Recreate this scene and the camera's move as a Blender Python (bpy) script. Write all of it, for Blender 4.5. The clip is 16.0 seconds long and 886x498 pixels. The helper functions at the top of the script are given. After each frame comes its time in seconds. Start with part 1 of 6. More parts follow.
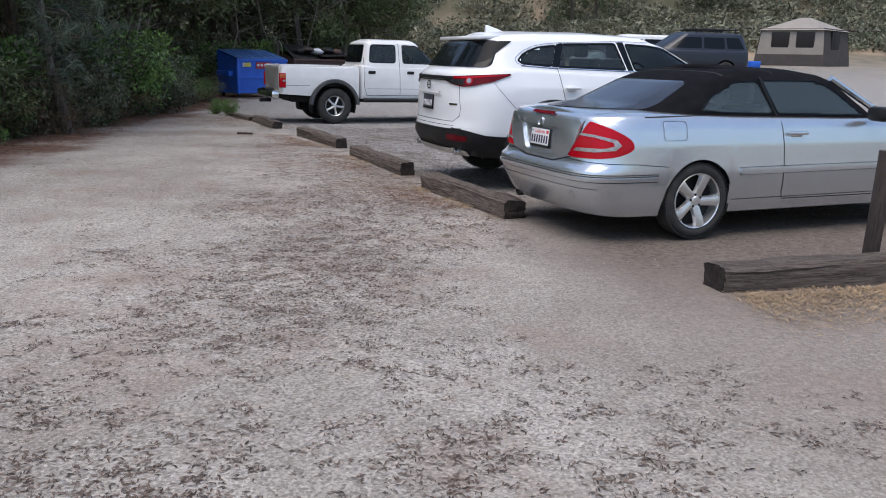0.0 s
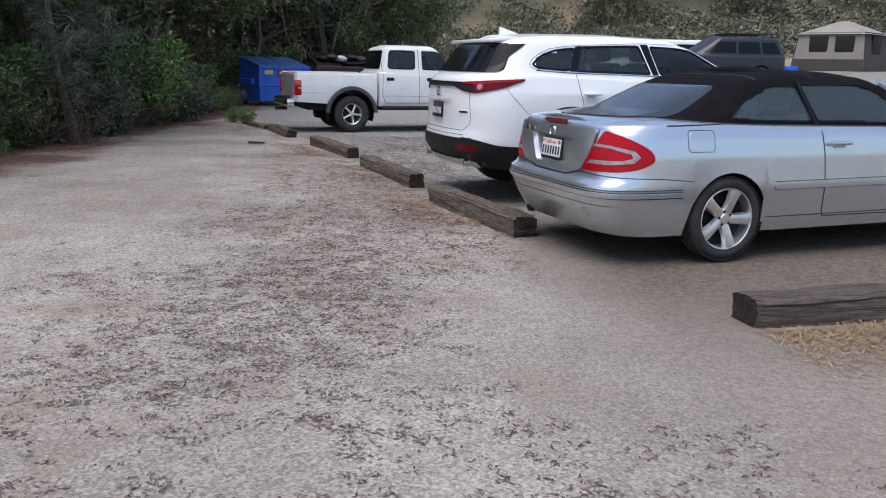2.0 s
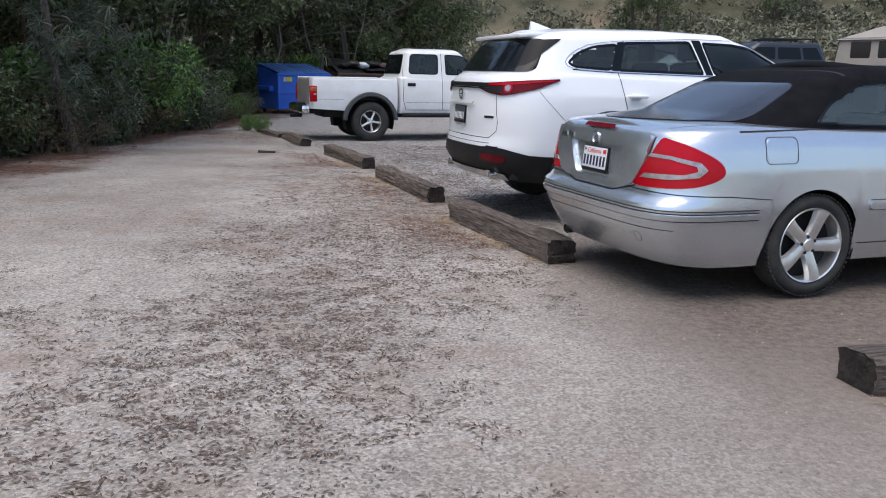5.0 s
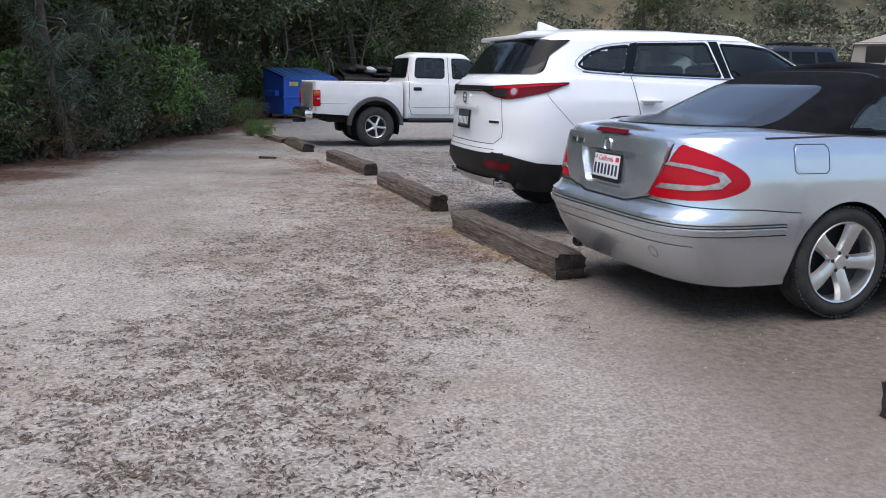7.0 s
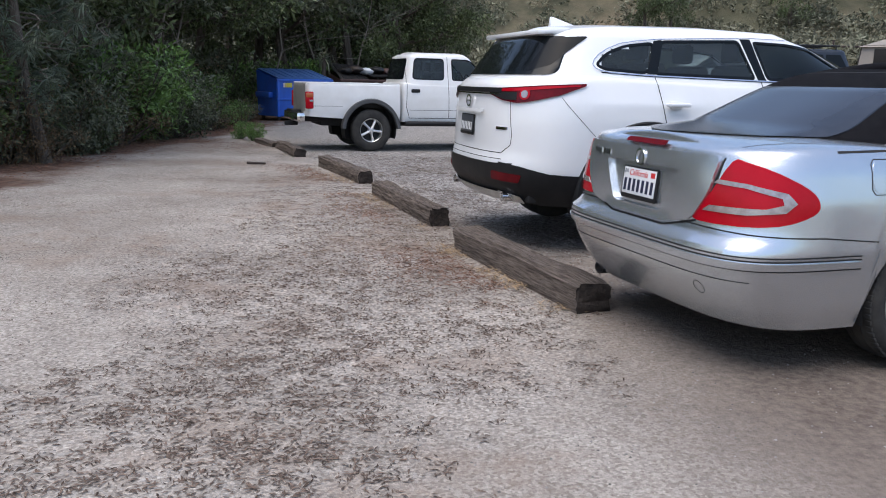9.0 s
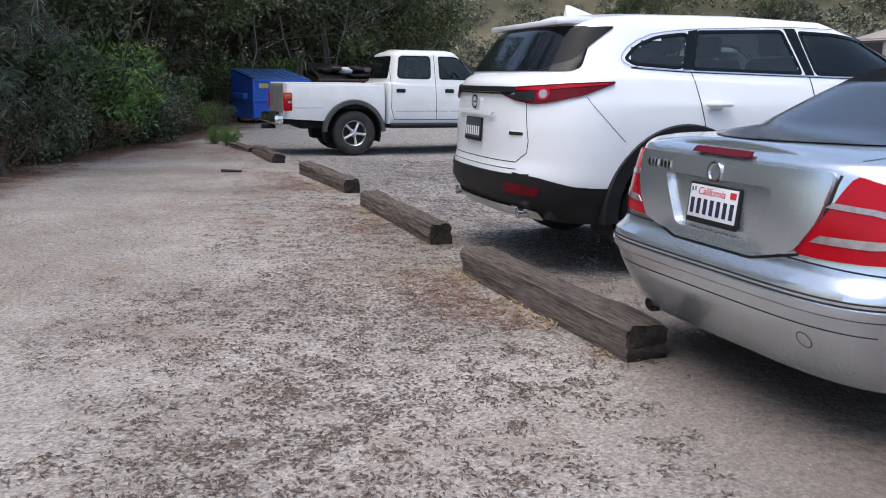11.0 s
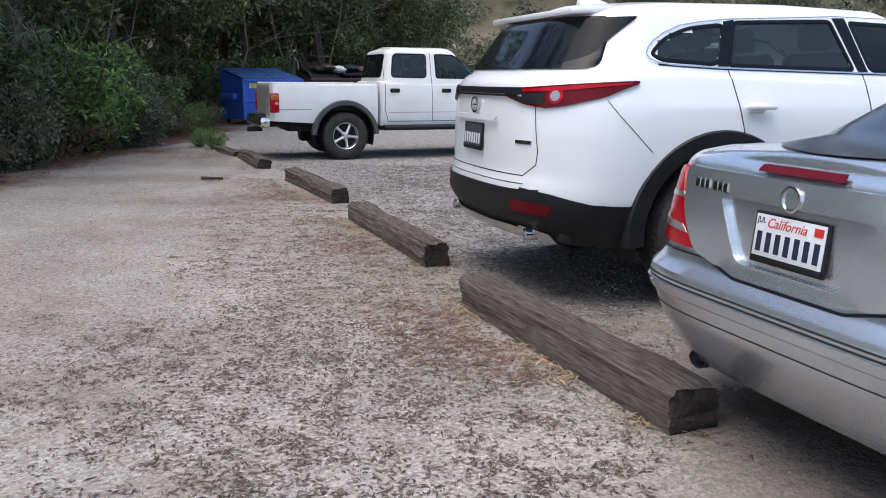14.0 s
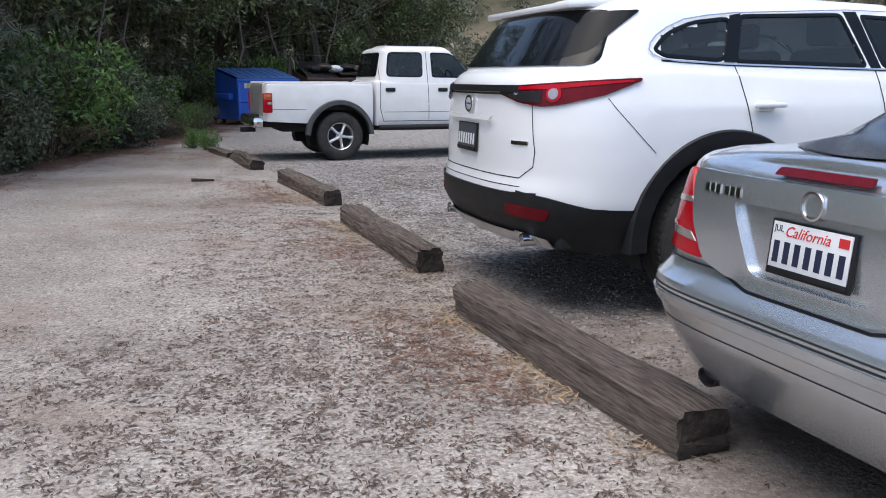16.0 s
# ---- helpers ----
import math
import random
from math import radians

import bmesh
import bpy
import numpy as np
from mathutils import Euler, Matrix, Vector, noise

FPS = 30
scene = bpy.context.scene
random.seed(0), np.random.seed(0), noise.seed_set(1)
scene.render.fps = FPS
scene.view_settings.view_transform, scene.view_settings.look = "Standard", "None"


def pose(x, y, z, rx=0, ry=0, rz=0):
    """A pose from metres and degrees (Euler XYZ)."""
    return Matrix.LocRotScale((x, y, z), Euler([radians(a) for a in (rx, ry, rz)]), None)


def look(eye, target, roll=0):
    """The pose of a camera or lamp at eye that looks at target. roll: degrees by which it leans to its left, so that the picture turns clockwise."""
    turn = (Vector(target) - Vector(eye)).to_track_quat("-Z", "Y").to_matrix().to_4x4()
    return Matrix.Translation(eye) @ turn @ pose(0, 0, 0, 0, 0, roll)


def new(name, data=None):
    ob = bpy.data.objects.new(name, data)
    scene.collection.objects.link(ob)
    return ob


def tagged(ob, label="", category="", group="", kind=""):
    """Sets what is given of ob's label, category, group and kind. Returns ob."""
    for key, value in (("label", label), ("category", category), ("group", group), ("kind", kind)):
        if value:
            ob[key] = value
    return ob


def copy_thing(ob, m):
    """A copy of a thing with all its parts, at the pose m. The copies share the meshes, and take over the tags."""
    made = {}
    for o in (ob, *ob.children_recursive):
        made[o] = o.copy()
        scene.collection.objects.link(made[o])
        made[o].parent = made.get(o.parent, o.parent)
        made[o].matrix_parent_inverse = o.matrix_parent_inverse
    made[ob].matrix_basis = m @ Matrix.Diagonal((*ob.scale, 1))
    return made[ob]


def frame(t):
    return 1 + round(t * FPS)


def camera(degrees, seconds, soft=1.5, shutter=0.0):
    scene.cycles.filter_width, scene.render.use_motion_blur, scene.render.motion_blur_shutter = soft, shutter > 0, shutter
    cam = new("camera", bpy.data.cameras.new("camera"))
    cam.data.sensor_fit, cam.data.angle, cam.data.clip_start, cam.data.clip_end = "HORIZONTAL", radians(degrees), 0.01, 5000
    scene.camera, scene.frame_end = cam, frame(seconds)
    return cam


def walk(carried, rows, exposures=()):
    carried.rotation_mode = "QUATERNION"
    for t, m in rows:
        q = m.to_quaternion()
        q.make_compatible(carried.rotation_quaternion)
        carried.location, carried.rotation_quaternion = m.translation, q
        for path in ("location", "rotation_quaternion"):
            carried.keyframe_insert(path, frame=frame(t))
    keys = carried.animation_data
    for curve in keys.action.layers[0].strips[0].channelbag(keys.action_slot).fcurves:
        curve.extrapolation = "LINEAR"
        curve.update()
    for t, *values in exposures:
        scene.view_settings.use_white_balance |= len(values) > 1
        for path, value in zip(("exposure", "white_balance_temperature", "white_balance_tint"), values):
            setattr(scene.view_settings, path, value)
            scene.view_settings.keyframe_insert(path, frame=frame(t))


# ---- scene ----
cam = camera(55.0, 16.0, soft=1.0)
ROWS = [
    (0.0, -0.341, -0.487, 1.429, -2.45, -12.72, -1.40),
    (0.5, -0.318, -0.283, 1.417, -2.04, -12.62, -1.31),
    (1.0, -0.279, -0.153, 1.406, -1.42, -12.46, -1.18),
    (1.5, -0.125, 0.016, 1.417, -0.64, -12.37, -1.11),
    (2.0, -0.071, 0.169, 1.402, -0.30, -12.28, -1.12),
    (2.5, -0.093, 0.360, 1.375, -0.08, -12.17, -1.14),
    (3.0, -0.099, 0.543, 1.362, 0.37, -12.10, -1.04),
    (3.5, -0.010, 0.770, 1.341, 0.99, -11.97, -1.02),
    (4.0, -0.008, 0.917, 1.350, 1.11, -11.92, -1.06),
    (4.5, -0.043, 1.113, 1.318, 1.22, -11.80, -1.04),
    (7.0, 0.017, 1.675, 1.281, 2.07, -11.35, -1.05),
    (7.5, -0.059, 1.855, 1.266, 1.76, -11.26, -1.22),
    (8.0, -0.113, 1.925, 1.258, 1.61, -11.18, -1.26),
    (8.5, -0.082, 2.159, 1.248, 1.84, -11.14, -1.29),
    (9.0, -0.042, 2.468, 1.270, 1.92, -11.21, -1.27),
    (11.5, -0.284, 3.595, 1.265, 0.14, -11.31, -0.63),
    (12.0, -0.201, 3.814, 1.281, 0.56, -11.41, -0.59),
    (12.5, -0.167, 3.945, 1.280, 0.79, -11.33, -0.43),
    (13.0, -0.193, 4.038, 1.277, 0.57, -11.32, -0.44),
    (13.5, -0.221, 4.127, 1.274, 0.36, -11.36, -0.40),
    (14.0, -0.247, 4.205, 1.275, 0.16, -11.37, -0.38),
    (14.5, -0.253, 4.282, 1.270, -0.02, -11.40, -0.39),
    (15.0, -0.258, 4.349, 1.264, -0.13, -11.49, -0.53),
    (15.5, -0.250, 4.405, 1.273, -0.16, -11.56, -0.26),
    (16.0, -0.211, 4.449, 1.265, 0.07, -11.40, -0.18),
]
walk(cam, [(t, pose(x, y, z, 90 + pitch, roll, yaw)) for t, x, y, z, yaw, pitch, roll in ROWS],
     [(0.0, 0.46), (4.5, 0.55), (9.0, 0.61), (12.0, 0.66), (16.0, 0.69)])

# ---- world, sun, exposure ----
world = bpy.data.worlds.new("world")
scene.world = world
world.use_nodes = True
wn = world.node_tree.nodes
sky = wn.new("ShaderNodeTexSky")
sky.sky_type, sky.sun_disc = "NISHITA", False
sky.sun_elevation, sky.sun_rotation = radians(72), radians(216)
sky.dust_density, sky.ozone_density = 2.6, 1.2
wn["Background"].inputs["Strength"].default_value = 0.16
world.node_tree.links.new(sky.outputs["Color"], wn["Background"].inputs["Color"])
sun = new("sun", bpy.data.lights.new("sun", "SUN"))
sun.data.energy, sun.data.angle, sun.data.color = 1.4, radians(55), (1.0, 0.965, 0.93)
sun.matrix_world = look((-5, -7, 27), (0, 0, 0))


# ---- materials ----
def mat(name, color, rough=0.6, metal=0.0, color2=None, scale=6.0, bump=0.0, bump_scale=40.0, coat=0.0, island=0.0, random_object=0.0, spec=0.5, coords="Object", stretch=None, alpha=1.0):
    m = bpy.data.materials.new(name)
    m.use_nodes = True
    nt, n, ln = m.node_tree, m.node_tree.nodes, m.node_tree.links
    b = n["Principled BSDF"]
    b.inputs["Roughness"].default_value = rough
    b.inputs["Metallic"].default_value = metal
    b.inputs["Coat Weight"].default_value = coat
    b.inputs["Coat Roughness"].default_value = 0.04
    b.inputs["Specular IOR Level"].default_value = spec
    b.inputs["Base Color"].default_value = (*color, 1)
    tc = n.new("ShaderNodeTexCoord")
    src = tc.outputs[coords]
    if stretch:
        mp = n.new("ShaderNodeMapping")
        mp.inputs["Scale"].default_value = stretch
        ln.new(src, mp.inputs["Vector"])
        src = mp.outputs["Vector"]
    col = None
    if color2:
        t = n.new("ShaderNodeTexNoise")
        t.inputs["Scale"].default_value, t.inputs["Detail"].default_value = scale, 8
        t.inputs["Roughness"].default_value = 0.65
        ln.new(src, t.inputs["Vector"])
        r = n.new("ShaderNodeValToRGB")
        r.color_ramp.elements[0].position, r.color_ramp.elements[1].position = 0.36, 0.66
        r.color_ramp.elements[0].color, r.color_ramp.elements[1].color = (*color, 1), (*color2, 1)
        ln.new(t.outputs["Fac"], r.inputs["Fac"])
        col = r.outputs["Color"]
    if island or random_object:
        g = n.new("ShaderNodeNewGeometry") if island else n.new("ShaderNodeObjectInfo")
        out = g.outputs["Random Per Island"] if island else g.outputs["Random"]
        amount = island or random_object
        mr = n.new("ShaderNodeMapRange")
        mr.inputs["To Min"].default_value, mr.inputs["To Max"].default_value = 1 - amount, 1 + amount
        ln.new(out, mr.inputs["Value"])
        hs = n.new("ShaderNodeHueSaturation")
        if col:
            ln.new(col, hs.inputs["Color"])
        else:
            hs.inputs["Color"].default_value = (*color, 1)
        ln.new(mr.outputs["Result"], hs.inputs["Value"])
        col = hs.outputs["Color"]
    if col:
        ln.new(col, b.inputs["Base Color"])
    if bump:
        t2 = n.new("ShaderNodeTexNoise")
        t2.inputs["Scale"].default_value, t2.inputs["Detail"].default_value = bump_scale, 6
        ln.new(src, t2.inputs["Vector"])
        bp = n.new("ShaderNodeBump")
        bp.inputs["Strength"].default_value, bp.inputs["Distance"].default_value = bump, 0.02
        ln.new(t2.outputs["Fac"], bp.inputs["Height"])
        ln.new(bp.outputs["Normal"], b.inputs["Normal"])
    return m


M_SILVER = mat("silver_paint", (0.60, 0.645, 0.69), 0.27, 0.85, (0.63, 0.675, 0.72), 3, coat=0.7)
M_WHITE = mat("white_paint", (0.80, 0.81, 0.82), 0.35, 0.0, (0.77, 0.78, 0.79), 2.5, coat=0.7)
M_WHITE_OLD = mat("worn_white_paint", (0.76, 0.765, 0.77), 0.4, 0.0, (0.69, 0.69, 0.68), 3, coat=0.4)
M_BLACK = mat("black_plastic", (0.008, 0.0085, 0.0095), 0.5, 0, (0.014, 0.014, 0.015), 9, 0.15, 300, spec=0.3)
M_GREYPL = mat("grey_plastic", (0.05, 0.054, 0.058), 0.6, 0, (0.075, 0.076, 0.08), 9, 0.15, 300)
M_SEAM = mat("dark_gap", (0.012, 0.012, 0.013), 0.8)
M_SOFTTOP = mat("black_canvas", (0.008, 0.008, 0.010), 0.95, 0, (0.013, 0.013, 0.015), 12, 0.4, 900, spec=0.06)
M_GLASS = mat("tinted_glass", (0.006, 0.008, 0.010), 0.05, 0, spec=0.2)
M_DULLGLASS = mat("dull_black_glass", (0.008, 0.010, 0.013), 0.12, 0, spec=0.08)
M_INTERIOR = mat("dark_upholstery", (0.045, 0.045, 0.048), 0.8, 0, (0.07, 0.068, 0.066), 8, 0.2, 120)
M_REARGLASS = mat("soft_rear_window", (0.028, 0.035, 0.050), 0.16, 0, (0.04, 0.048, 0.065), 3, spec=0.32)
M_REDLENS = mat("red_lens", (0.42, 0.004, 0.014), 0.12, 0, (0.34, 0.003, 0.010), 6, 0.04, 160, spec=0.22)
M_DARKRED = mat("dark_red_lens", (0.13, 0.003, 0.008), 0.12, 0, (0.08, 0.003, 0.006), 12, spec=0.2)
M_CLEARLENS = mat("clear_lens", (0.42, 0.38, 0.38), 0.14, 0.5, (0.26, 0.20, 0.20), 18, 0.08, 200, coat=0.8)
M_AMBER = mat("amber_lens", (0.42, 0.09, 0.02), 0.15, 0, coat=0.6)
M_CHROME = mat("chrome", (0.75, 0.75, 0.76), 0.08, 1.0)
M_ALLOY = mat("alloy_wheel", (0.80, 0.80, 0.80), 0.32, 0.85, (0.66, 0.66, 0.65), 12)
M_DARKMETAL = mat("dark_metal", (0.05, 0.05, 0.052), 0.5, 0.7, (0.09, 0.07, 0.06), 14)
M_TYRE = mat("tyre_rubber", (0.026, 0.026, 0.026), 0.85, 0, (0.055, 0.052, 0.048), 7, 0.3, 200, spec=0.3)
M_PLATE = mat("plate_white", (0.72, 0.73, 0.74), 0.4)
M_PLATEDARK = mat("plate_dark", (0.055, 0.06, 0.07), 0.4)
M_INK = mat("plate_ink", (0.015, 0.02, 0.05), 0.5)
M_REDINK = mat("plate_red", (0.6, 0.03, 0.03), 0.5)
M_WOOD = mat("weathered_timber", (0.080, 0.062, 0.052), 0.9, 0, (0.27, 0.225, 0.195), 5.0, 1.0, 26, stretch=(1.2, 20, 20), spec=0.2)
M_ENDGRAIN = mat("timber_end", (0.022, 0.018, 0.016), 0.95, 0, (0.055, 0.045, 0.04), 14, 0.8, 40, spec=0.2)
M_POST = mat("stained_post", (0.035, 0.024, 0.020), 0.85, 0, (0.085, 0.062, 0.055), 7, 0.8, 40, stretch=(8, 8, 1))
M_NEEDLES = mat("red_brown_needles", (0.17, 0.088, 0.058), 0.85, 0, island=0.5, spec=0.2)
M_STRAW = mat("dry_straw", (0.30, 0.21, 0.125), 0.8, 0, island=0.35)
M_LITTER = mat("dry_leaf_litter", (0.118, 0.086, 0.069), 0.9, 0, island=0.6, spec=0.2)
M_STONE = mat("gravel_stone", (0.20, 0.19, 0.182), 0.9, 0, island=0.6, spec=0.2)
M_LEAF_OAK = mat("oak_leaf", (0.078, 0.104, 0.042), 0.5, 0, island=0.55, spec=0.35)
M_LEAF_GREY = mat("grey_green_leaf", (0.108, 0.122, 0.078), 0.6, 0, island=0.5, spec=0.35)
M_LEAF_BRIGHT = mat("fresh_green_leaf", (0.125, 0.215, 0.058), 0.55, 0, island=0.5, spec=0.35)
M_LEAF_DRY = mat("dry_brown_leaf", (0.15, 0.105, 0.062), 0.8, 0, island=0.5, spec=0.2)
M_NEEDLE = mat("pine_needle", (0.10, 0.128, 0.092), 0.5, 0, island=0.5, spec=0.35)
M_SCRUB = mat("scrub_leaf", (0.150, 0.150, 0.105), 0.8, 0, island=0.5, spec=0.2)
M_BARK = mat("grey_bark", (0.07, 0.058, 0.048), 0.9, 0, (0.15, 0.13, 0.11), 8, 1.0, 25, stretch=(3, 3, 0.7), spec=0.2)
M_BLUE = mat("blue_steel_paint", (0.012, 0.12, 0.60), 0.45, 0, (0.012, 0.09, 0.46), 3, 0.1, 60)
M_BLUELID = mat("dark_blue_lid", (0.02, 0.075, 0.22), 0.55, 0, (0.03, 0.09, 0.24), 5)
M_BROWN = mat("brown_steel_paint", (0.045, 0.022, 0.020), 0.6, 0, (0.075, 0.04, 0.035), 4, 0.1, 60)
M_TENT = mat("tent_fabric", (0.29, 0.262, 0.23), 0.85, 0, (0.25, 0.225, 0.20), 2, 0.3, 15)
M_TENTDARK = mat("tent_dark_panel", (0.055, 0.048, 0.045), 0.85, 0, (0.075, 0.065, 0.06), 3, 0.3, 15)
M_MESH = mat("tent_mesh_window", (0.015, 0.014, 0.014), 0.9)
M_NAVY = mat("dark_blue_paint", (0.008, 0.013, 0.024), 0.4, 0.0, (0.011, 0.017, 0.03), 3, coat=0.15)
M_YELLOW = mat("yellow_sticker", (0.55, 0.50, 0.08), 0.6)
M_STICKER = mat("pale_sticker", (0.55, 0.58, 0.62), 0.6)
M_SIGNRED = mat("red_sign_paint", (0.30, 0.02, 0.03), 0.6)


def glazing(name, tint, haze=0.0):
    """Thin clear glass: light passes straight through, tinted; the gloss follows Fresnel."""
    m = bpy.data.materials.new(name)
    m.use_nodes = True
    n, ln = m.node_tree.nodes, m.node_tree.links
    n.remove(n["Principled BSDF"])
    tr, gl, mx, fr = n.new("ShaderNodeBsdfTransparent"), n.new("ShaderNodeBsdfGlossy"), n.new("ShaderNodeMixShader"), n.new("ShaderNodeFresnel")
    tr.inputs["Color"].default_value = (*tint, 1)
    gl.inputs["Roughness"].default_value = 0.02
    fr.inputs["IOR"].default_value = 1.5
    ln.new(fr.outputs["Fac"], mx.inputs["Fac"])
    ln.new(tr.outputs["BSDF"], mx.inputs[1])
    ln.new(gl.outputs["BSDF"], mx.inputs[2])
    # diffuse share paints the pale sky reflection and bright see-through into the pane
    film, both = n.new("ShaderNodeBsdfDiffuse"), n.new("ShaderNodeMixShader")
    film.inputs["Color"].default_value = (0.30, 0.40, 0.44, 1)
    both.inputs["Fac"].default_value = haze
    ln.new(mx.outputs["Shader"], both.inputs[1])
    ln.new(film.outputs["BSDF"], both.inputs[2])
    ln.new(both.outputs["Shader"], n["Material Output"].inputs["Surface"])
    return m


M_TWIG = mat("bare_pale_twig", (0.20, 0.178, 0.155), 0.9)
M_CLEARGLASS = glazing("clear_green_glass", (0.50, 0.62, 0.60))
M_PRIVACY = glazing("privacy_glass", (0.24, 0.26, 0.27), 0.05)
# stronger painted haze for the convertible's pale side panes
M_HAZEGLASS = glazing("hazed_side_glass", (0.80, 0.92, 0.92), 0.13)


def ground_material():
    m = bpy.data.materials.new("dirt_ground")
    m.use_nodes = True
    n, ln = m.node_tree.nodes, m.node_tree.links
    b = n["Principled BSDF"]
    b.inputs["Roughness"].default_value = 0.95
    b.inputs["Specular IOR Level"].default_value = 0.15
    geo = n.new("ShaderNodeNewGeometry")
    pos = geo.outputs["Position"]

    def noise_tex(scale, detail=6, rough=0.6, vec=pos):
        t = n.new("ShaderNodeTexNoise")
        t.inputs["Scale"].default_value, t.inputs["Detail"].default_value, t.inputs["Roughness"].default_value = scale, detail, rough
        ln.new(vec, t.inputs["Vector"])
        return t.outputs["Fac"]

    def ramp(fac, lo, hi, c0, c1):
        r = n.new("ShaderNodeValToRGB")
        r.color_ramp.elements[0].position, r.color_ramp.elements[1].position = lo, hi
        r.color_ramp.elements[0].color, r.color_ramp.elements[1].color = (*c0, 1), (*c1, 1)
        ln.new(fac, r.inputs["Fac"])
        return r.outputs["Color"]

    def mix(fac, a, c):
        x = n.new("ShaderNodeMix")
        x.data_type = "RGBA"
        ln.new(fac, x.inputs["Factor"])
        ln.new(a, x.inputs["A"])
        ln.new(c, x.inputs["B"])
        return x.outputs["Result"]

    def math_node(op, a, c=0.5):
        x = n.new("ShaderNodeMath")
        x.operation = op
        for i, v in enumerate((a, c)):
            if isinstance(v, (int, float)):
                x.inputs[i].default_value = v
            else:
                ln.new(v, x.inputs[i])
        return x.outputs["Value"]

    dirt = ramp(noise_tex(0.55, 9, 0.62), 0.34, 0.68, (0.345, 0.312, 0.280), (0.56, 0.524, 0.480))
    grain = ramp(noise_tex(60, 4, 0.7), 0.30, 0.72, (0.50, 0.47, 0.45), (1, 1, 1))
    mul = n.new("ShaderNodeMix")
    mul.data_type, mul.blend_type = "RGBA", "MULTIPLY"
    mul.inputs["Factor"].default_value = 0.75
    ln.new(dirt, mul.inputs["A"])
    ln.new(grain, mul.inputs["B"])
    dirt = mul.outputs["Result"]
    # fine pale and dark grit
    cell = n.new("ShaderNodeTexVoronoi")
    cell.inputs["Scale"].default_value = 78
    ln.new(pos, cell.inputs["Vector"])
    cbw = n.new("ShaderNodeRGBToBW")
    ln.new(cell.outputs["Color"], cbw.inputs["Color"])
    grit = ramp(cbw.outputs["Val"], 0.12, 0.85, (0.26, 0.24, 0.22), (1.28, 1.28, 1.28))
    mul2 = n.new("ShaderNodeMix")
    mul2.data_type, mul2.blend_type = "RGBA", "MULTIPLY"
    mul2.inputs["Factor"].default_value = 0.56
    ln.new(dirt, mul2.inputs["A"])
    ln.new(grit, mul2.inputs["B"])
    dirt = mul2.outputs["Result"]
    # brown, trodden soil in patches
    soil = ramp(noise_tex(26, 5, 0.7), 0.32, 0.7, (0.165, 0.122, 0.095), (0.37, 0.30, 0.25))
    pf = n.new("ShaderNodeMapRange")
    ln.new(noise_tex(0.75, 7, 0.72), pf.inputs["Value"])
    pf.inputs["From Min"].default_value, pf.inputs["From Max"].default_value = 0.50, 0.66
    pf.inputs["To Max"].default_value = 0.75
    dirt = mix(pf.outputs["Result"], dirt, soil)
    # grey gravel on the parking side of the timber line
    sep = n.new("ShaderNodeSeparateXYZ")
    ln.new(pos, sep.inputs["Vector"])
    side = math_node("ADD", math_node("MULTIPLY", math_node("SUBTRACT", sep.outputs["X"], 0.68), 0.934), math_node("MULTIPLY", math_node("SUBTRACT", sep.outputs["Y"], 7.16), 0.357))
    side = math_node("ADD", side, math_node("MULTIPLY", math_node("SUBTRACT", noise_tex(0.9), 0.5), 2.0))
    side = math_node("MAXIMUM", side, math_node("ADD", math_node("SUBTRACT", sep.outputs["X"], 0.42), math_node("MULTIPLY", math_node("SUBTRACT", noise_tex(0.8), 0.5), 0.9)))
    fac = n.new("ShaderNodeMapRange")
    ln.new(side, fac.inputs["Value"])
    fac.inputs["From Min"].default_value, fac.inputs["From Max"].default_value = -0.2, 0.9
    vor = n.new("ShaderNodeTexVoronoi")
    vor.inputs["Scale"].default_value = 42
    ln.new(pos, vor.inputs["Vector"])
    bw = n.new("ShaderNodeRGBToBW")
    ln.new(vor.outputs["Color"], bw.inputs["Color"])
    gravel = ramp(bw.outputs["Val"], 0.10, 0.95, (0.11, 0.10, 0.094), (0.46, 0.44, 0.42))
    packed = ramp(noise_tex(30, 6, 0.7), 0.3, 0.72, (0.15, 0.125, 0.107), (0.33, 0.285, 0.248))
    bay = n.new("ShaderNodeMapRange")
    ln.new(math_node("ADD", sep.outputs["Y"], math_node("MULTIPLY", math_node("SUBTRACT", noise_tex(1.1), 0.5), 4.0)), bay.inputs["Value"])
    bay.inputs["From Min"].default_value, bay.inputs["From Max"].default_value = 7.8, 10.5
    near = n.new("ShaderNodeMapRange")
    ln.new(sep.outputs["Y"], near.inputs["Value"])
    # darker, browner soil on the parking side past y = 4
    brownish = ramp(noise_tex(24, 6, 0.7), 0.3, 0.72, (0.085, 0.068, 0.057), (0.215, 0.178, 0.15))
    bays = n.new("ShaderNodeMapRange")
    ln.new(math_node("ADD", sep.outputs["Y"], math_node("MULTIPLY", math_node("SUBTRACT", noise_tex(1.4), 0.5), 1.6)), bays.inputs["Value"])
    bays.inputs["From Min"].default_value, bays.inputs["From Max"].default_value = 3.8, 5.8
    packed = mix(bays.outputs["Result"], packed, brownish)
    gravel = mix(bay.outputs["Result"], packed, gravel)
    near.inputs["From Min"].default_value, near.inputs["From Max"].default_value = 0.5, 5.4
    col = mix(math_node("MULTIPLY", fac.outputs["Result"], near.outputs["Result"]), dirt, gravel)
    # reddish leaf litter under the trees
    edge = math_node("ADD", math_node("MULTIPLY", sep.outputs["X"], -1.0), math_node("MULTIPLY", math_node("SUBTRACT", noise_tex(0.6), 0.5), 4.0))
    ef = n.new("ShaderNodeMapRange")
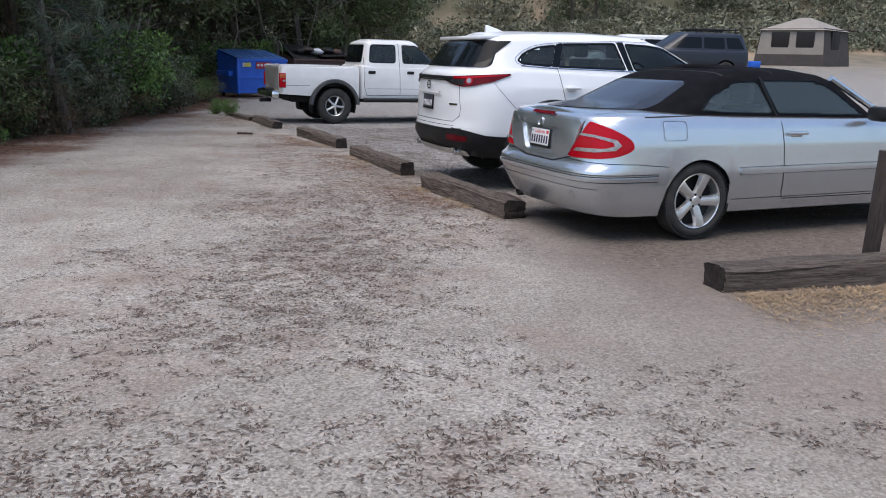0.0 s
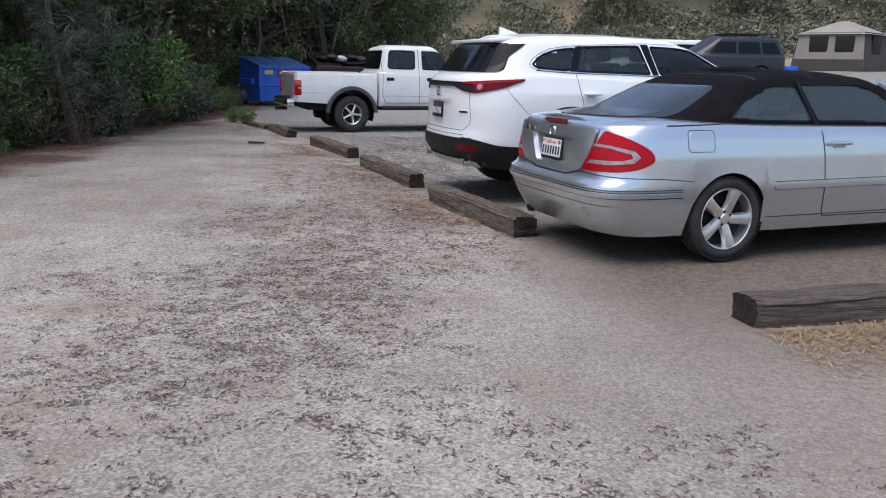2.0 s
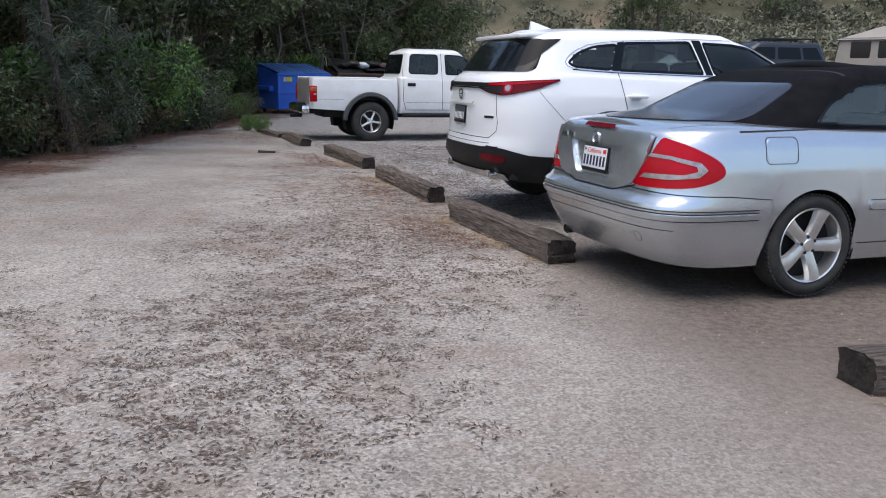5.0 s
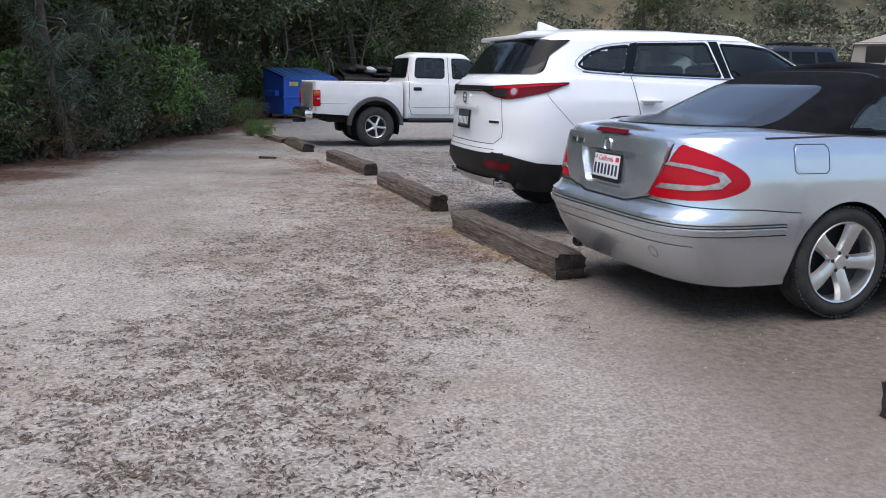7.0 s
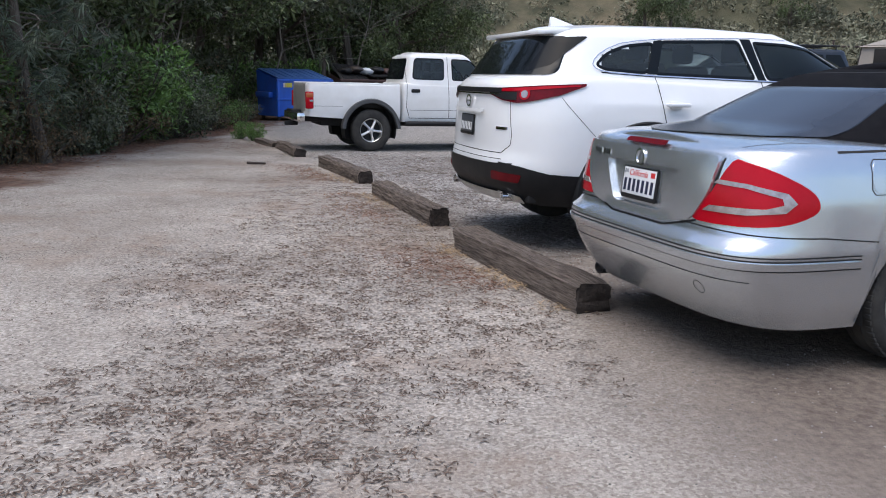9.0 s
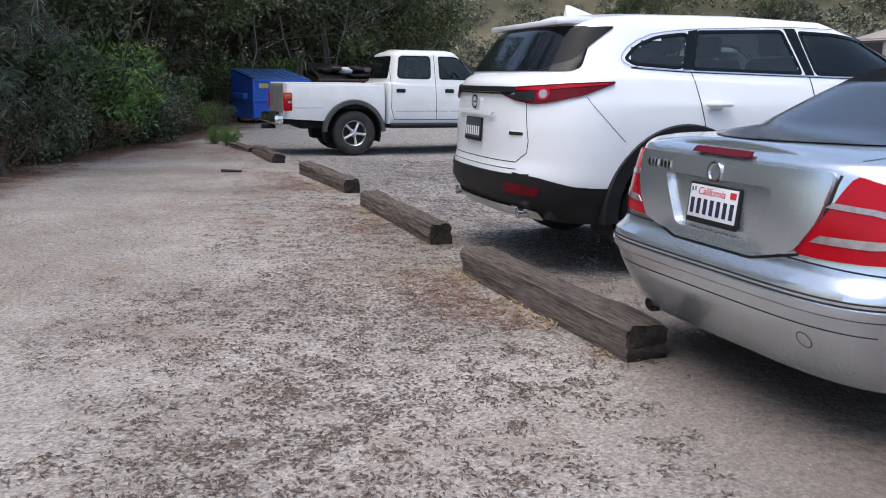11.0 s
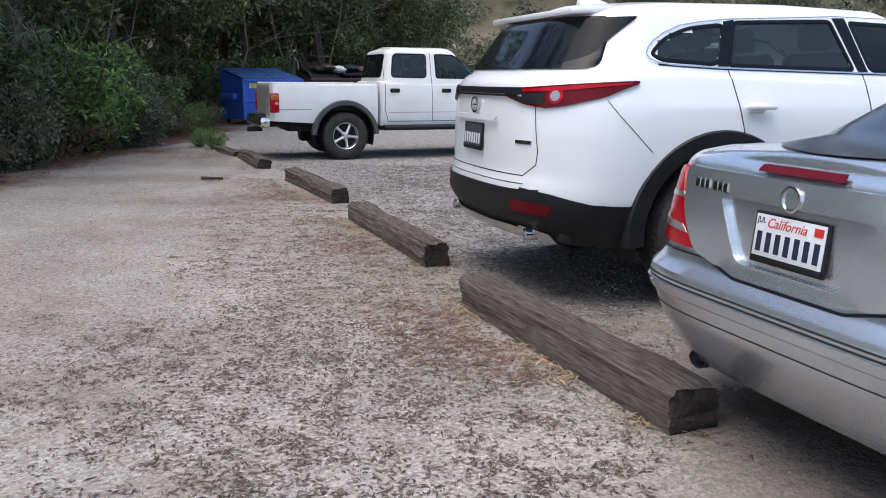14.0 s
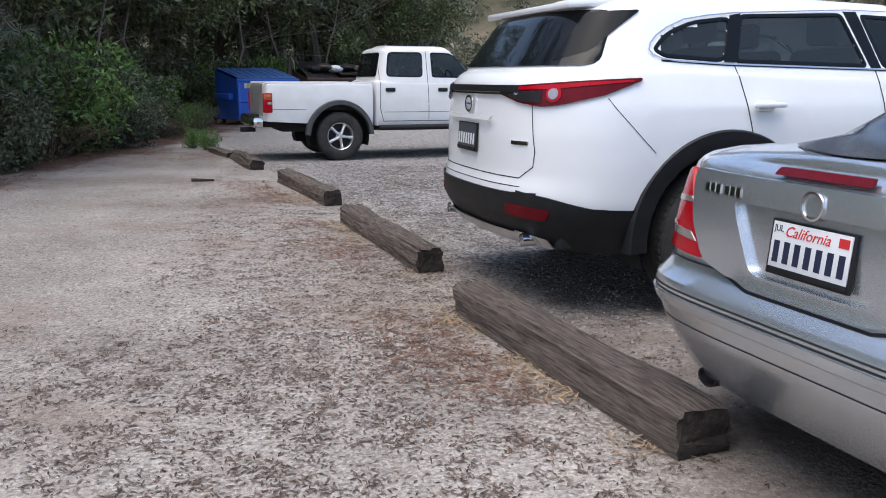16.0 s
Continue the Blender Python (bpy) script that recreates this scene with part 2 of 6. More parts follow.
    ln.new(edge, ef.inputs["Value"])
    ef.inputs["From Min"].default_value, ef.inputs["From Max"].default_value = 5.0, 5.8
    litter = ramp(noise_tex(9, 6), 0.3, 0.7, (0.075, 0.044, 0.032), (0.20, 0.125, 0.09))
    col = mix(ef.outputs["Result"], col, litter)
    # dry tan soil on the hill
    hill = ramp(noise_tex(0.13, 8, 0.7), 0.42, 0.60, (0.105, 0.10, 0.065), (0.31, 0.235, 0.165))
    up = n.new("ShaderNodeMapRange")
    ln.new(math_node("ADD", sep.outputs["Y"], math_node("MULTIPLY", math_node("SUBTRACT", noise_tex(0.05, 5), 0.5), 60.0)), up.inputs["Value"])
    up.inputs["From Min"].default_value, up.inputs["From Max"].default_value = 52, 72
    brush = ramp(noise_tex(0.6, 6, 0.7), 0.35, 0.65, (0.038, 0.043, 0.027), (0.09, 0.085, 0.056))
    hill = mix(up.outputs["Result"], hill, brush)
    hf = n.new("ShaderNodeMapRange")
    ln.new(sep.outputs["Y"], hf.inputs["Value"])
    hf.inputs["From Min"].default_value, hf.inputs["From Max"].default_value = 26, 44
    col = mix(hf.outputs["Result"], col, hill)
    ln.new(col, b.inputs["Base Color"])
    h1 = math_node("ADD", math_node("MULTIPLY", noise_tex(5, 8, 0.68), 0.035), math_node("MULTIPLY", noise_tex(110, 3, 0.7), 0.012))
    h1 = math_node("ADD", h1, math_node("MULTIPLY", math_node("MULTIPLY", vor.outputs["Distance"], -0.007), fac.outputs["Result"]))
    bp = n.new("ShaderNodeBump")
    bp.inputs["Strength"].default_value, bp.inputs["Distance"].default_value = 0.7, 1.0
    ln.new(h1, bp.inputs["Height"])
    ln.new(bp.outputs["Normal"], b.inputs["Normal"])
    return m


M_GROUND = ground_material()


# ---- builders ----
def mesh_from(name, verts, faces, material, smooth=False):
    me = bpy.data.meshes.new(name)
    me.from_pydata([tuple(v) for v in verts], [], faces)
    me.materials.append(material)
    if smooth:
        me.polygons.foreach_set("use_smooth", [True] * len(me.polygons))
        me.set_sharp_from_angle(angle=radians(42))
    me.update()
    return me


def attach(name, me, parent=None, label="", m=None):
    ob = new(name, me)
    if parent:
        ob.parent = parent
    if m is not None:
        ob.matrix_basis = m
    return tagged(ob, label)


def part(name, bm, material, parent=None, label="", smooth=True, m=None):
    bmesh.ops.recalc_face_normals(bm, faces=bm.faces)
    me = bpy.data.meshes.new(name)
    bm.to_mesh(me)
    bm.free()
    me.materials.append(material)
    if smooth:
        me.polygons.foreach_set("use_smooth", [True] * len(me.polygons))
        me.set_sharp_from_angle(angle=radians(40))
    return attach(name, me, parent, label, m)


def thing(name, label, category, m, group="", kind=""):
    ob = new(name)
    ob.empty_display_size = 0.2
    ob.matrix_basis = m
    return tagged(ob, label, category, group, kind)


def box(bm, size, centre, bevel=0.0, turn=None):
    r = bmesh.ops.create_cube(bm, size=1.0)
    bmesh.ops.scale(bm, vec=size, verts=r["verts"])
    if bevel:
        edges = list({e for v in r["verts"] for e in v.link_edges})
        res = bmesh.ops.bevel(bm, geom=edges, offset=bevel, segments=2, affect="EDGES", profile=0.5)
        verts = list({v for f in res["faces"] for v in f.verts} | {v for v in r["verts"] if v.is_valid})
    else:
        verts = r["verts"]
    if turn is not None:
        bmesh.ops.transform(bm, matrix=turn.to_4x4(), verts=verts)
    bmesh.ops.translate(bm, vec=centre, verts=verts)
    return verts


def rod(bm, a, b, r1, r2=None, n=8):
    a, b = Vector(a), Vector(b)
    d = b - a
    q = d.to_track_quat("Z", "Y").to_matrix().to_4x4()
    bmesh.ops.create_cone(bm, cap_ends=True, segments=n, radius1=r1, radius2=r1 if r2 is None else r2, depth=d.length, matrix=Matrix.Translation((a + b) / 2) @ q)


def lathe(bm, profile, n=40, axis_y=True):
    """profile: (radius, along) pairs turned round the y axis."""
    rings = []
    for r, a in profile:
        rings.append([bm.verts.new((r * math.cos(2 * math.pi * i / n), a, r * math.sin(2 * math.pi * i / n))) for i in range(n)])
    for p, q in zip(rings, rings[1:]):
        for i in range(n):
            bm.faces.new((p[i], p[(i + 1) % n], q[(i + 1) % n], q[i]))


def lerp_keys(keys, z):
    """Smooth value at z from (z, value) keys."""
    if z <= keys[0][0]:
        return keys[0][1]
    for (a, u), (b, v) in zip(keys, keys[1:]):
        if z <= b:
            s = (z - a) / (b - a)
            return u + (v - u) * s
    return keys[-1][1]


def hull(rear, front, width, low, top, corner_rear, corner_front, arches=(), n_pow=3.2, round_top=0.06, crown=0.03, levels=22, deck=True, step=0.035, plan=None, n_front=2.6):
    """A car's shell: plan outlines stacked from low(x) to top(x). rear, front: keys (z, x); width: keys (z, half width)."""
    cols = []
    bow = n_pow if isinstance(n_pow, list) else [(0, n_pow)]
    nc = 26
    for i in range(nc + 1):
        cols.append(("r", math.pi / 2 * (i / nc)))
    k = max(2, int((corner_front - corner_rear) / step))
    for i in range(1, k):
        cols.append(("s", corner_rear + (corner_front - corner_rear) * i / k))
    for i in range(nc + 1):
        cols.append(("f", math.pi / 2 * (1 - i / nc)))

    def at(c, z, inset):
        nonlocal n_pow
        w = lerp_keys(width, z) - inset
        if c[0] == "s":
            x, y = c[1], w
        elif c[0] == "r":
            xr = lerp_keys(rear, z) + inset
            n_pow = lerp_keys(bow, z)
            x = corner_rear - (corner_rear - xr) * max(math.cos(c[1]), 0) ** (2 / n_pow)
            y = w * math.sin(c[1]) ** (2 / n_pow)
        else:
            xf = lerp_keys(front, z) - inset
            x = corner_front + (xf - corner_front) * max(math.cos(c[1]), 0) ** (2 / n_front)
            y = w * math.sin(c[1]) ** (2 / n_front)
        if plan:
            y *= lerp_keys(plan, x)
        return x, y

    verts, faces = [], []
    across = 14
    rows = []
    for c in cols:
        x0, _ = at(c, 0.6 * top(0.0) , 0)
        z0, z1 = low(x0), top(x0)
        for ax, az, ar in arches:
            if abs(x0 - ax) < ar:
                z0 = max(z0, az + math.sqrt(ar * ar - (x0 - ax) ** 2))
        half = []
        for j in range(levels + 1):
            s = j / levels
            s = 1 - (1 - s) ** 1.35
            z = z0 + (z1 - z0) * s
            d = z - (z1 - round_top)
            inset = round_top * (1 - math.sqrt(max(0.0, 1 - (d / round_top) ** 2))) if d > 0 else 0.0
            x, y = at(c, z, inset)
            half.append((x, y, z))
        row = [(x, -y, z) for x, y, z in half]
        xe, ye, ze = half[-1]
        if deck:
            for a in range(1, across):
                v = -1 + 2 * a / across
                row.append((xe, v * ye, ze + crown * (1 - v * v) * min(1, ye / 0.4)))
        left = [(x, y, z) for x, y, z in reversed(half)]
        rows.append((row, left, deck))
    width_n = None
    for row, left, _ in rows:
        width_n = len(row) + len(left)
        verts += row + left
    for i in range(len(rows) - 1):
        for j in range(width_n - 1):
            if not deck and j == levels:
                continue
            a = i * width_n + j
            faces.append((a, a + 1, a + 1 + width_n, a + width_n))
    return verts, faces


from mathutils.bvhtree import BVHTree


def panel(outline, origin, right, up, surface, thick=0.006, cell=0.03, skirt=0.012):
    """A panel that lies on the surface (a BVH tree), with the outline drawn in a plane and pressed on along its normal."""
    origin, right, up = Vector(origin), Vector(right).normalized(), Vector(up).normalized()
    normal = right.cross(up)
    bm = bmesh.new()
    bm.faces.new([bm.verts.new((u, v, 0)) for u, v in outline])
    us, vs = [p[0] for p in outline], [p[1] for p in outline]
    for lo, hi, ax in ((min(us), max(us), 0), (min(vs), max(vs), 1)):
        k = int((hi - lo) / cell)
        for i in range(1, k + 1):
            co, no = [0, 0, 0], [0, 0, 0]
            co[ax], no[ax] = lo + (hi - lo) * i / (k + 1), 1
            bmesh.ops.bisect_plane(bm, geom=bm.verts[:] + bm.edges[:] + bm.faces[:], plane_co=co, plane_no=no)
    dead = []
    for v in bm.verts:
        p = origin + right * v.co.x + up * v.co.y + normal * 3
        hit, nor, _, _ = surface.ray_cast(p, -normal)
        if hit is None:
            dead.append(v)
            v.co = p - normal * 3
            continue
        if nor.dot(normal) < 0:
            nor = -nor
        v.co = hit + nor * thick
    bmesh.ops.delete(bm, geom=dead, context="VERTS")
    edges = [e for e in bm.edges if e.is_boundary]
    ext = bmesh.ops.extrude_edge_only(bm, edges=edges)
    for v in ext["geom"]:
        if isinstance(v, bmesh.types.BMVert):
            v.co -= normal * skirt
    return bm


def seam(points, origin, right, up, surface, w=0.007, lift=0.0015):
    """A narrow dark line on the surface along a drawn polyline."""
    origin, right, up = Vector(origin), Vector(right).normalized(), Vector(up).normalized()
    normal = right.cross(up)
    pts = []
    for a, b in zip(points, points[1:]):
        k = max(2, int(math.hypot(b[0] - a[0], b[1] - a[1]) / 0.03))
        for i in range(k):
            pts.append((a[0] + (b[0] - a[0]) * i / k, a[1] + (b[1] - a[1]) * i / k))
    pts.append(points[-1])
    hits = []
    for u, v in pts:
        p = origin + right * u + up * v + normal * 3
        hit, nor, _, _ = surface.ray_cast(p, -normal)
        if hit is not None:
            hits.append((hit, nor if nor.dot(normal) > 0 else -nor))
    bm = bmesh.new()
    prev = None
    for i, (h, nor) in enumerate(hits):
        d = (hits[min(i + 1, len(hits) - 1)][0] - hits[max(i - 1, 0)][0])
        s = d.cross(nor)
        s = s.normalized() * w / 2 if s.length > 1e-6 else Vector((0, 0, w / 2))
        q = (bm.verts.new(h + s + nor * lift), bm.verts.new(h - s + nor * lift))
        if prev:
            bm.faces.new((prev[0], prev[1], q[1], q[0]))
        prev = q
    return bm


def blob(outline, k=6):
    """Rounds a closed outline (Catmull-Rom)."""
    out, n = [], len(outline)
    for i in range(n):
        p0, p1, p2, p3 = (outline[(i + d) % n] for d in (-1, 0, 1, 2))
        for j in range(k):
            t = j / k
            out.append(tuple(0.5 * (2 * p1[c] + (p2[c] - p0[c]) * t + (2 * p0[c] - 5 * p1[c] + 4 * p2[c] - p3[c]) * t * t + (3 * p1[c] - p0[c] - 3 * p2[c] + p3[c]) * t ** 3) for c in (0, 1)))
    return out


def rounded(outline, r=0.04, k=4):
    """Rounds the corners of a polygon."""
    out, n = [], len(outline)
    for i in range(n):
        p, a, b = Vector(outline[i]), Vector(outline[i - 1]), Vector(outline[(i + 1) % n])
        da, db = (a - p), (b - p)
        s = min(r, da.length * 0.45, db.length * 0.45)
        pa, pb = p + da.normalized() * s, p + db.normalized() * s
        for j in range(k + 1):
            t = j / k
            q = pa * (1 - t) ** 2 + p * 2 * t * (1 - t) + pb * t * t
            out.append((q.x, q.y))
    return out


def resample(outline, step=0.03):
    out, n = [], len(outline)
    for i in range(n):
        a, b = outline[i], outline[(i + 1) % n]
        k = max(1, int(math.hypot(b[0] - a[0], b[1] - a[1]) / step))
        out += [(a[0] + (b[0] - a[0]) * j / k, a[1] + (b[1] - a[1]) * j / k) for j in range(k)]
    return out


def shrink(outline, d):
    """The outline moved inwards by d."""
    n, out = len(outline), []
    area = sum(a[0] * b[1] - b[0] * a[1] for a, b in zip(outline, outline[1:] + outline[:1]))
    s = 1 if area > 0 else -1
    for i in range(n):
        a, b = outline[i - 1], outline[(i + 1) % n]
        tx, ty = b[0] - a[0], b[1] - a[1]
        L = math.hypot(tx, ty) or 1
        out.append((outline[i][0] - s * ty / L * d, outline[i][1] + s * tx / L * d))
    return out


def inside(p, outline):
    hit, n = False, len(outline)
    for i in range(n):
        (x0, y0), (x1, y1) = outline[i], outline[i - 1]
        if (y0 > p[1]) != (y1 > p[1]) and p[0] < (x1 - x0) * (p[1] - y0) / (y1 - y0) + x0:
            hit = not hit
    return hit


def ring_panel(outline, origin, right, up, surface, width=0.03, thick=0.005):
    origin, right, up = Vector(origin), Vector(right).normalized(), Vector(up).normalized()
    normal = right.cross(up)
    bm = bmesh.new()
    rows = []
    outer = resample(outline, 0.025)
    for loop, lift in ((outer, 0.0), (shrink(outer, 0.004), thick), (shrink(outer, width), thick), (shrink(outer, width), -0.012)):
        row = []
        for u, v in loop:
            p = origin + right * u + up * v + normal * 3
            hit, nor, _, _ = surface.ray_cast(p, -normal)
            if hit is None:
                hit, nor = p - normal * 3, normal
            if nor.dot(normal) < 0:
                nor = -nor
            row.append(bm.verts.new(hit + nor * lift))
        rows.append(row)
    n = len(outer)
    for p, q in zip(rows, rows[1:]):
        for i in range(n):
            bm.faces.new((p[i], p[(i + 1) % n], q[(i + 1) % n], q[i]))
    return bm


SIDE = dict(origin=(0, 0, 0), right=(1, 0, 0), up=(0, 0, 1))    # normal (0, -1, 0): the near side
REAR = dict(origin=(0, 0, 0), right=(0, -1, 0), up=(0, 0, 1))   # normal (-1, 0, 0): the tail
TOP = dict(origin=(0, 0, 0), right=(1, 0, 0), up=(0, 1, 0))     # normal (0, 0, 1)
CORNER = dict(origin=(0, 0, 0), right=(0.7071, -0.7071, 0), up=(0, 0, 1))
LEFTSIDE = dict(origin=(0, 0, 0), right=(-1, 0, 0), up=(0, 0, 1))
LEFTCORNER = dict(origin=(0, 0, 0), right=(-0.7071, -0.7071, 0), up=(0, 0, 1))


def wheel(parent, x, y, r, rim_r, width, style, side):
    """side: -1 for the right-hand wheel (its face looks to -y)."""
    holder = attach("wheel", None, parent, m=Matrix.Translation((x, y, r)) @ (Matrix.Identity(4) if side < 0 else Matrix.Rotation(math.pi, 4, "Z")))
    bm = bmesh.new()
    h = width / 2
    lathe(bm, [(rim_r, -h * 0.88), (rim_r + 0.02, -h * 0.98), ((r + rim_r) / 2, -h), (r - 0.025, -h * 0.93), (r - 0.006, -h * 0.78), (r, -h * 0.6), (r, -h * 0.30), (r - 0.008, -h * 0.27), (r, -h * 0.24), (r, h * 0.24), (r - 0.008, h * 0.27), (r, h * 0.30), (r, h * 0.6), (r - 0.02, h * 0.9), ((r + rim_r) / 2, h), (rim_r, h * 0.88)], 48)
    part("tyre", bm, M_TYRE, holder)
    # tread blocks round the shoulder
    bm = bmesh.new()
    for i in range(64):
        a = 2 * math.pi * i / 64
        box(bm, (0.018, h * 0.34, 0.010), (0, -h * 0.72, r - 0.004), 0, None)
        bmesh.ops.rotate(bm, verts=bm.verts[-8:], cent=(0, 0, 0), matrix=Matrix.Rotation(a, 3, "Y"))
    part("tread", bm, M_TYRE, holder, smooth=False)
    bm = bmesh.new()
    lathe(bm, [(rim_r * 1.0, -h * 0.90), (rim_r * 0.985, -h * 0.95), (rim_r * 0.95, -h * 0.90), (rim_r * 0.92, -h * 0.55), (rim_r * 0.88, h * 0.7)], 48)
    part("rim", bm, M_ALLOY, holder, "bright alloy rim ring")
    # brake disc in black: shade between the spokes is put into its colour
    bm = bmesh.new()
    lathe(bm, [(rim_r * 0.90, -h * 0.1), (rim_r * 0.3, -h * 0.12), (0.001, -h * 0.12)], 32)
    part("shaded_brake_disc", bm, M_BLACK, holder)
    n = 5
    for i in range(n):
        bm = bmesh.new()
        a0 = 2 * math.pi * i / n - 0.14
        pts = []
        steps = 8
        for s in range(steps + 1):
            t = s / steps
            rr = rim_r * (0.14 + 0.83 * t)
            if style == "sport":
                wd = rim_r * (0.36 + 0.14 * t ** 3)
                tw = 0.10 * math.sin(t * 2.2)
            elif style == "truck":
                wd = rim_r * (0.22 - 0.05 * t + 0.12 * t ** 3)
                tw = 0.0
            else:
                wd = rim_r * (0.12 + 0.02 * t)
                tw = 0.0
            yy = -h * (0.66 + 0.22 * math.sin(t * 1.6)) if style != "truck" else -h * (0.85 - 0.25 * t)
            a = a0 + tw
            c, sn = math.cos(a), math.sin(a)
            pts.append([(rr * c - sg * wd * sn * 0.5, yy + dy, rr * sn + sg * wd * c * 0.5) for sg, dy in ((-1, 0.030), (-0.75, 0.0), (0, -0.010), (0.75, 0.0), (1, 0.030))])
        vs = [[bm.verts.new(q) for q in row] for row in pts]
        for p, q in zip(vs, vs[1:]):
            for j in range(4):
                bm.faces.new((p[j], p[j + 1], q[j + 1], q[j]))
        part("spoke", bm, M_ALLOY, holder)
    bm = bmesh.new()
    lathe(bm, [(rim_r * 0.30, -h * 0.45), (rim_r * 0.29, -h * 0.66), (rim_r * 0.17, -h * 0.74), (rim_r * 0.15, -h * 0.80), (0.001, -h * 0.82)], 30)
    part("hub_cap", bm, M_ALLOY, holder)
    for i in range(n):
        a = 2 * math.pi * (i + 0.5) / n - 0.14
        bm = bmesh.new()
        rod(bm, (rim_r * 0.22 * math.cos(a), -h * 0.5, rim_r * 0.22 * math.sin(a)), (rim_r * 0.22 * math.cos(a), -h * 0.75, rim_r * 0.22 * math.sin(a)), 0.011, n=6)
        part("wheel_nut", bm, M_DARKMETAL, holder)
    return holder


def text_mesh(body, size, material, name, parent, m, shear=0.0):
    cu = bpy.data.curves.new(name, "FONT")
    cu.body, cu.size, cu.extrude, cu.align_x, cu.align_y, cu.shear = body, size, 0.0006, "CENTER", "CENTER", shear
    tmp = new(name, cu)
    deps = bpy.context.evaluated_depsgraph_get()
    me = bpy.data.meshes.new_from_object(tmp.evaluated_get(deps))
    bpy.data.objects.remove(tmp)
    bpy.data.curves.remove(cu)
    me.materials.clear()
    me.materials.append(material)
    return attach(name, me, parent, m=m)


def plate(parent, m, state=True, face=M_PLATE, ink=M_INK, label="white number plate"):
    """A number plate; the plate's face looks along local +z, x to the right."""
    bm = bmesh.new()
    box(bm, (0.318, 0.165, 0.012), (0, 0, -0.006), 0.004)
    p = part("plate_frame", bm, M_BLACK, parent, "black number plate frame", m=m)
    bm = bmesh.new()
    box(bm, (0.296, 0.143, 0.004), (0, 0.004, 0.0015), 0.001)
    part("plate_face", bm, face, p, label)
    for i in range(7):
        bm = bmesh.new()
        box(bm, (0.022, 0.064, 0.0015), (-0.123 + 0.041 * i, -0.012, 0.0042), 0)
        part("plate_bar", bm, ink, p)
    if state:
        text_mesh("California", 0.044, M_REDINK, "plate_word", p, Matrix.Translation((-0.012, 0.050, 0.0044)), 0.3)
        text_mesh("JUL", 0.026, M_INK, "plate_month", p, Matrix.Translation((-0.122, 0.056, 0.0044)))
        bm = bmesh.new()
        box(bm, (0.036, 0.026, 0.0015), (0.122, 0.052, 0.0042), 0)
        part("plate_sticker", bm, M_REDINK, p, "red sticker")
    bm = bmesh.new()
    box(bm, (0.30, 0.016, 0.004), (0, -0.067, 0.003), 0.001)
    part("frame_band", bm, M_BLACK, p)
    return p


# ---- ground ----
def smooth(a, b, x):
    t = min(1.0, max(0.0, (x - a) / (b - a)))
    return t * t * (3 - 2 * t)


def ground_z(x, y):
    z = smooth(16, 36, y) * (0.75 * smooth(-3, 7, x) + 0.7 * smooth(9, 16, x))
    z += 1.9 * smooth(36, 56, y)
    d = y - 52 + 0.12 * x
    if d > 0:
        side = 0.25 + 0.75 * smooth(-26, -4, x * 52 / max(y, 52))
        z += side * (0.42 * d - 0.0006 * d * d if d < 300 else 72) * smooth(0, 30, d) * (1 + 0.25 * noise.noise((x * 0.02, y * 0.02, 3)))
        z += side * 2.2 * noise.noise((x * 0.06, y * 0.06, 1)) * smooth(0, 20, d)
    z += -0.012 + 0.012 * noise.noise((x * 0.7, y * 0.7, 0)) * smooth(0.5, 3, abs(y - 3) + abs(x))
    return z


def axis(lo, hi, near_lo, near_hi, fine):
    xs = list(np.arange(near_lo, near_hi, fine))
    s, x = fine, near_hi
    while x < hi:
        xs.append(x)
        s = min(s * 1.12, 2.4 if x < 170 else 25)
        x += s
    xs.append(hi)
    s, x = fine, near_lo
    while x > lo:
        s = min(s * 1.12, 2.6 if x > -90 else 25)
        x -= s
        xs.append(max(x, lo))
    return sorted(set(float(v) for v in xs))


gx, gy = axis(-600, 600, -9, 9, 0.22), axis(-300, 900, -2, 24, 0.22)
gv = [(x, y, ground_z(x, y)) for y in gy for x in gx]
gf = [(j * len(gx) + i, j * len(gx) + i + 1, (j + 1) * len(gx) + i + 1, (j + 1) * len(gx) + i) for j in range(len(gy) - 1) for i in range(len(gx) - 1)]
ground = attach("ground", mesh_from("ground", gv, gf, M_GROUND, True))
tagged(ground, "pale sandy dirt lot with gravel bays and scrubby hill", "ground", kind="structure")


# ---- cars ----
def car_base(name, label, x, y, heading):
    return thing(name, label, "car", Matrix.Translation((x, y, 0)) @ Matrix.Rotation(heading, 4, "Z"))


def shells(parent, spec):
    vs, fs = [], []
    for nm, material, label, args, *cuts in spec:
        v, f = hull(**args)
        keep = f
        for outline in (cuts[0] if cuts else ()):
            small = shrink(resample(outline, 0.03), 0.012)
            side_faces = []
            for q in keep:
                c = [sum(v[i][k] for i in q) / 4 for k in range(3)]
                if abs(c[1]) > 0.42 and inside((c[0], c[2]), small):
                    continue
                side_faces.append(q)
            keep = side_faces
        attach(nm, mesh_from(nm, v, keep, material, True), parent, label)
        fs += [tuple(i + len(vs) for i in q) for q in f]
        vs += v
    return BVHTree.FromPolygons(vs, fs)


def panels(parent, surface, rows):
    for nm, material, view, outline, *more in rows:
        kw = more[0] if more else {}
        label = kw.pop("label", "") if kw else ""
        part(nm, panel(outline, surface=surface, **view, **kw), material, parent, label)


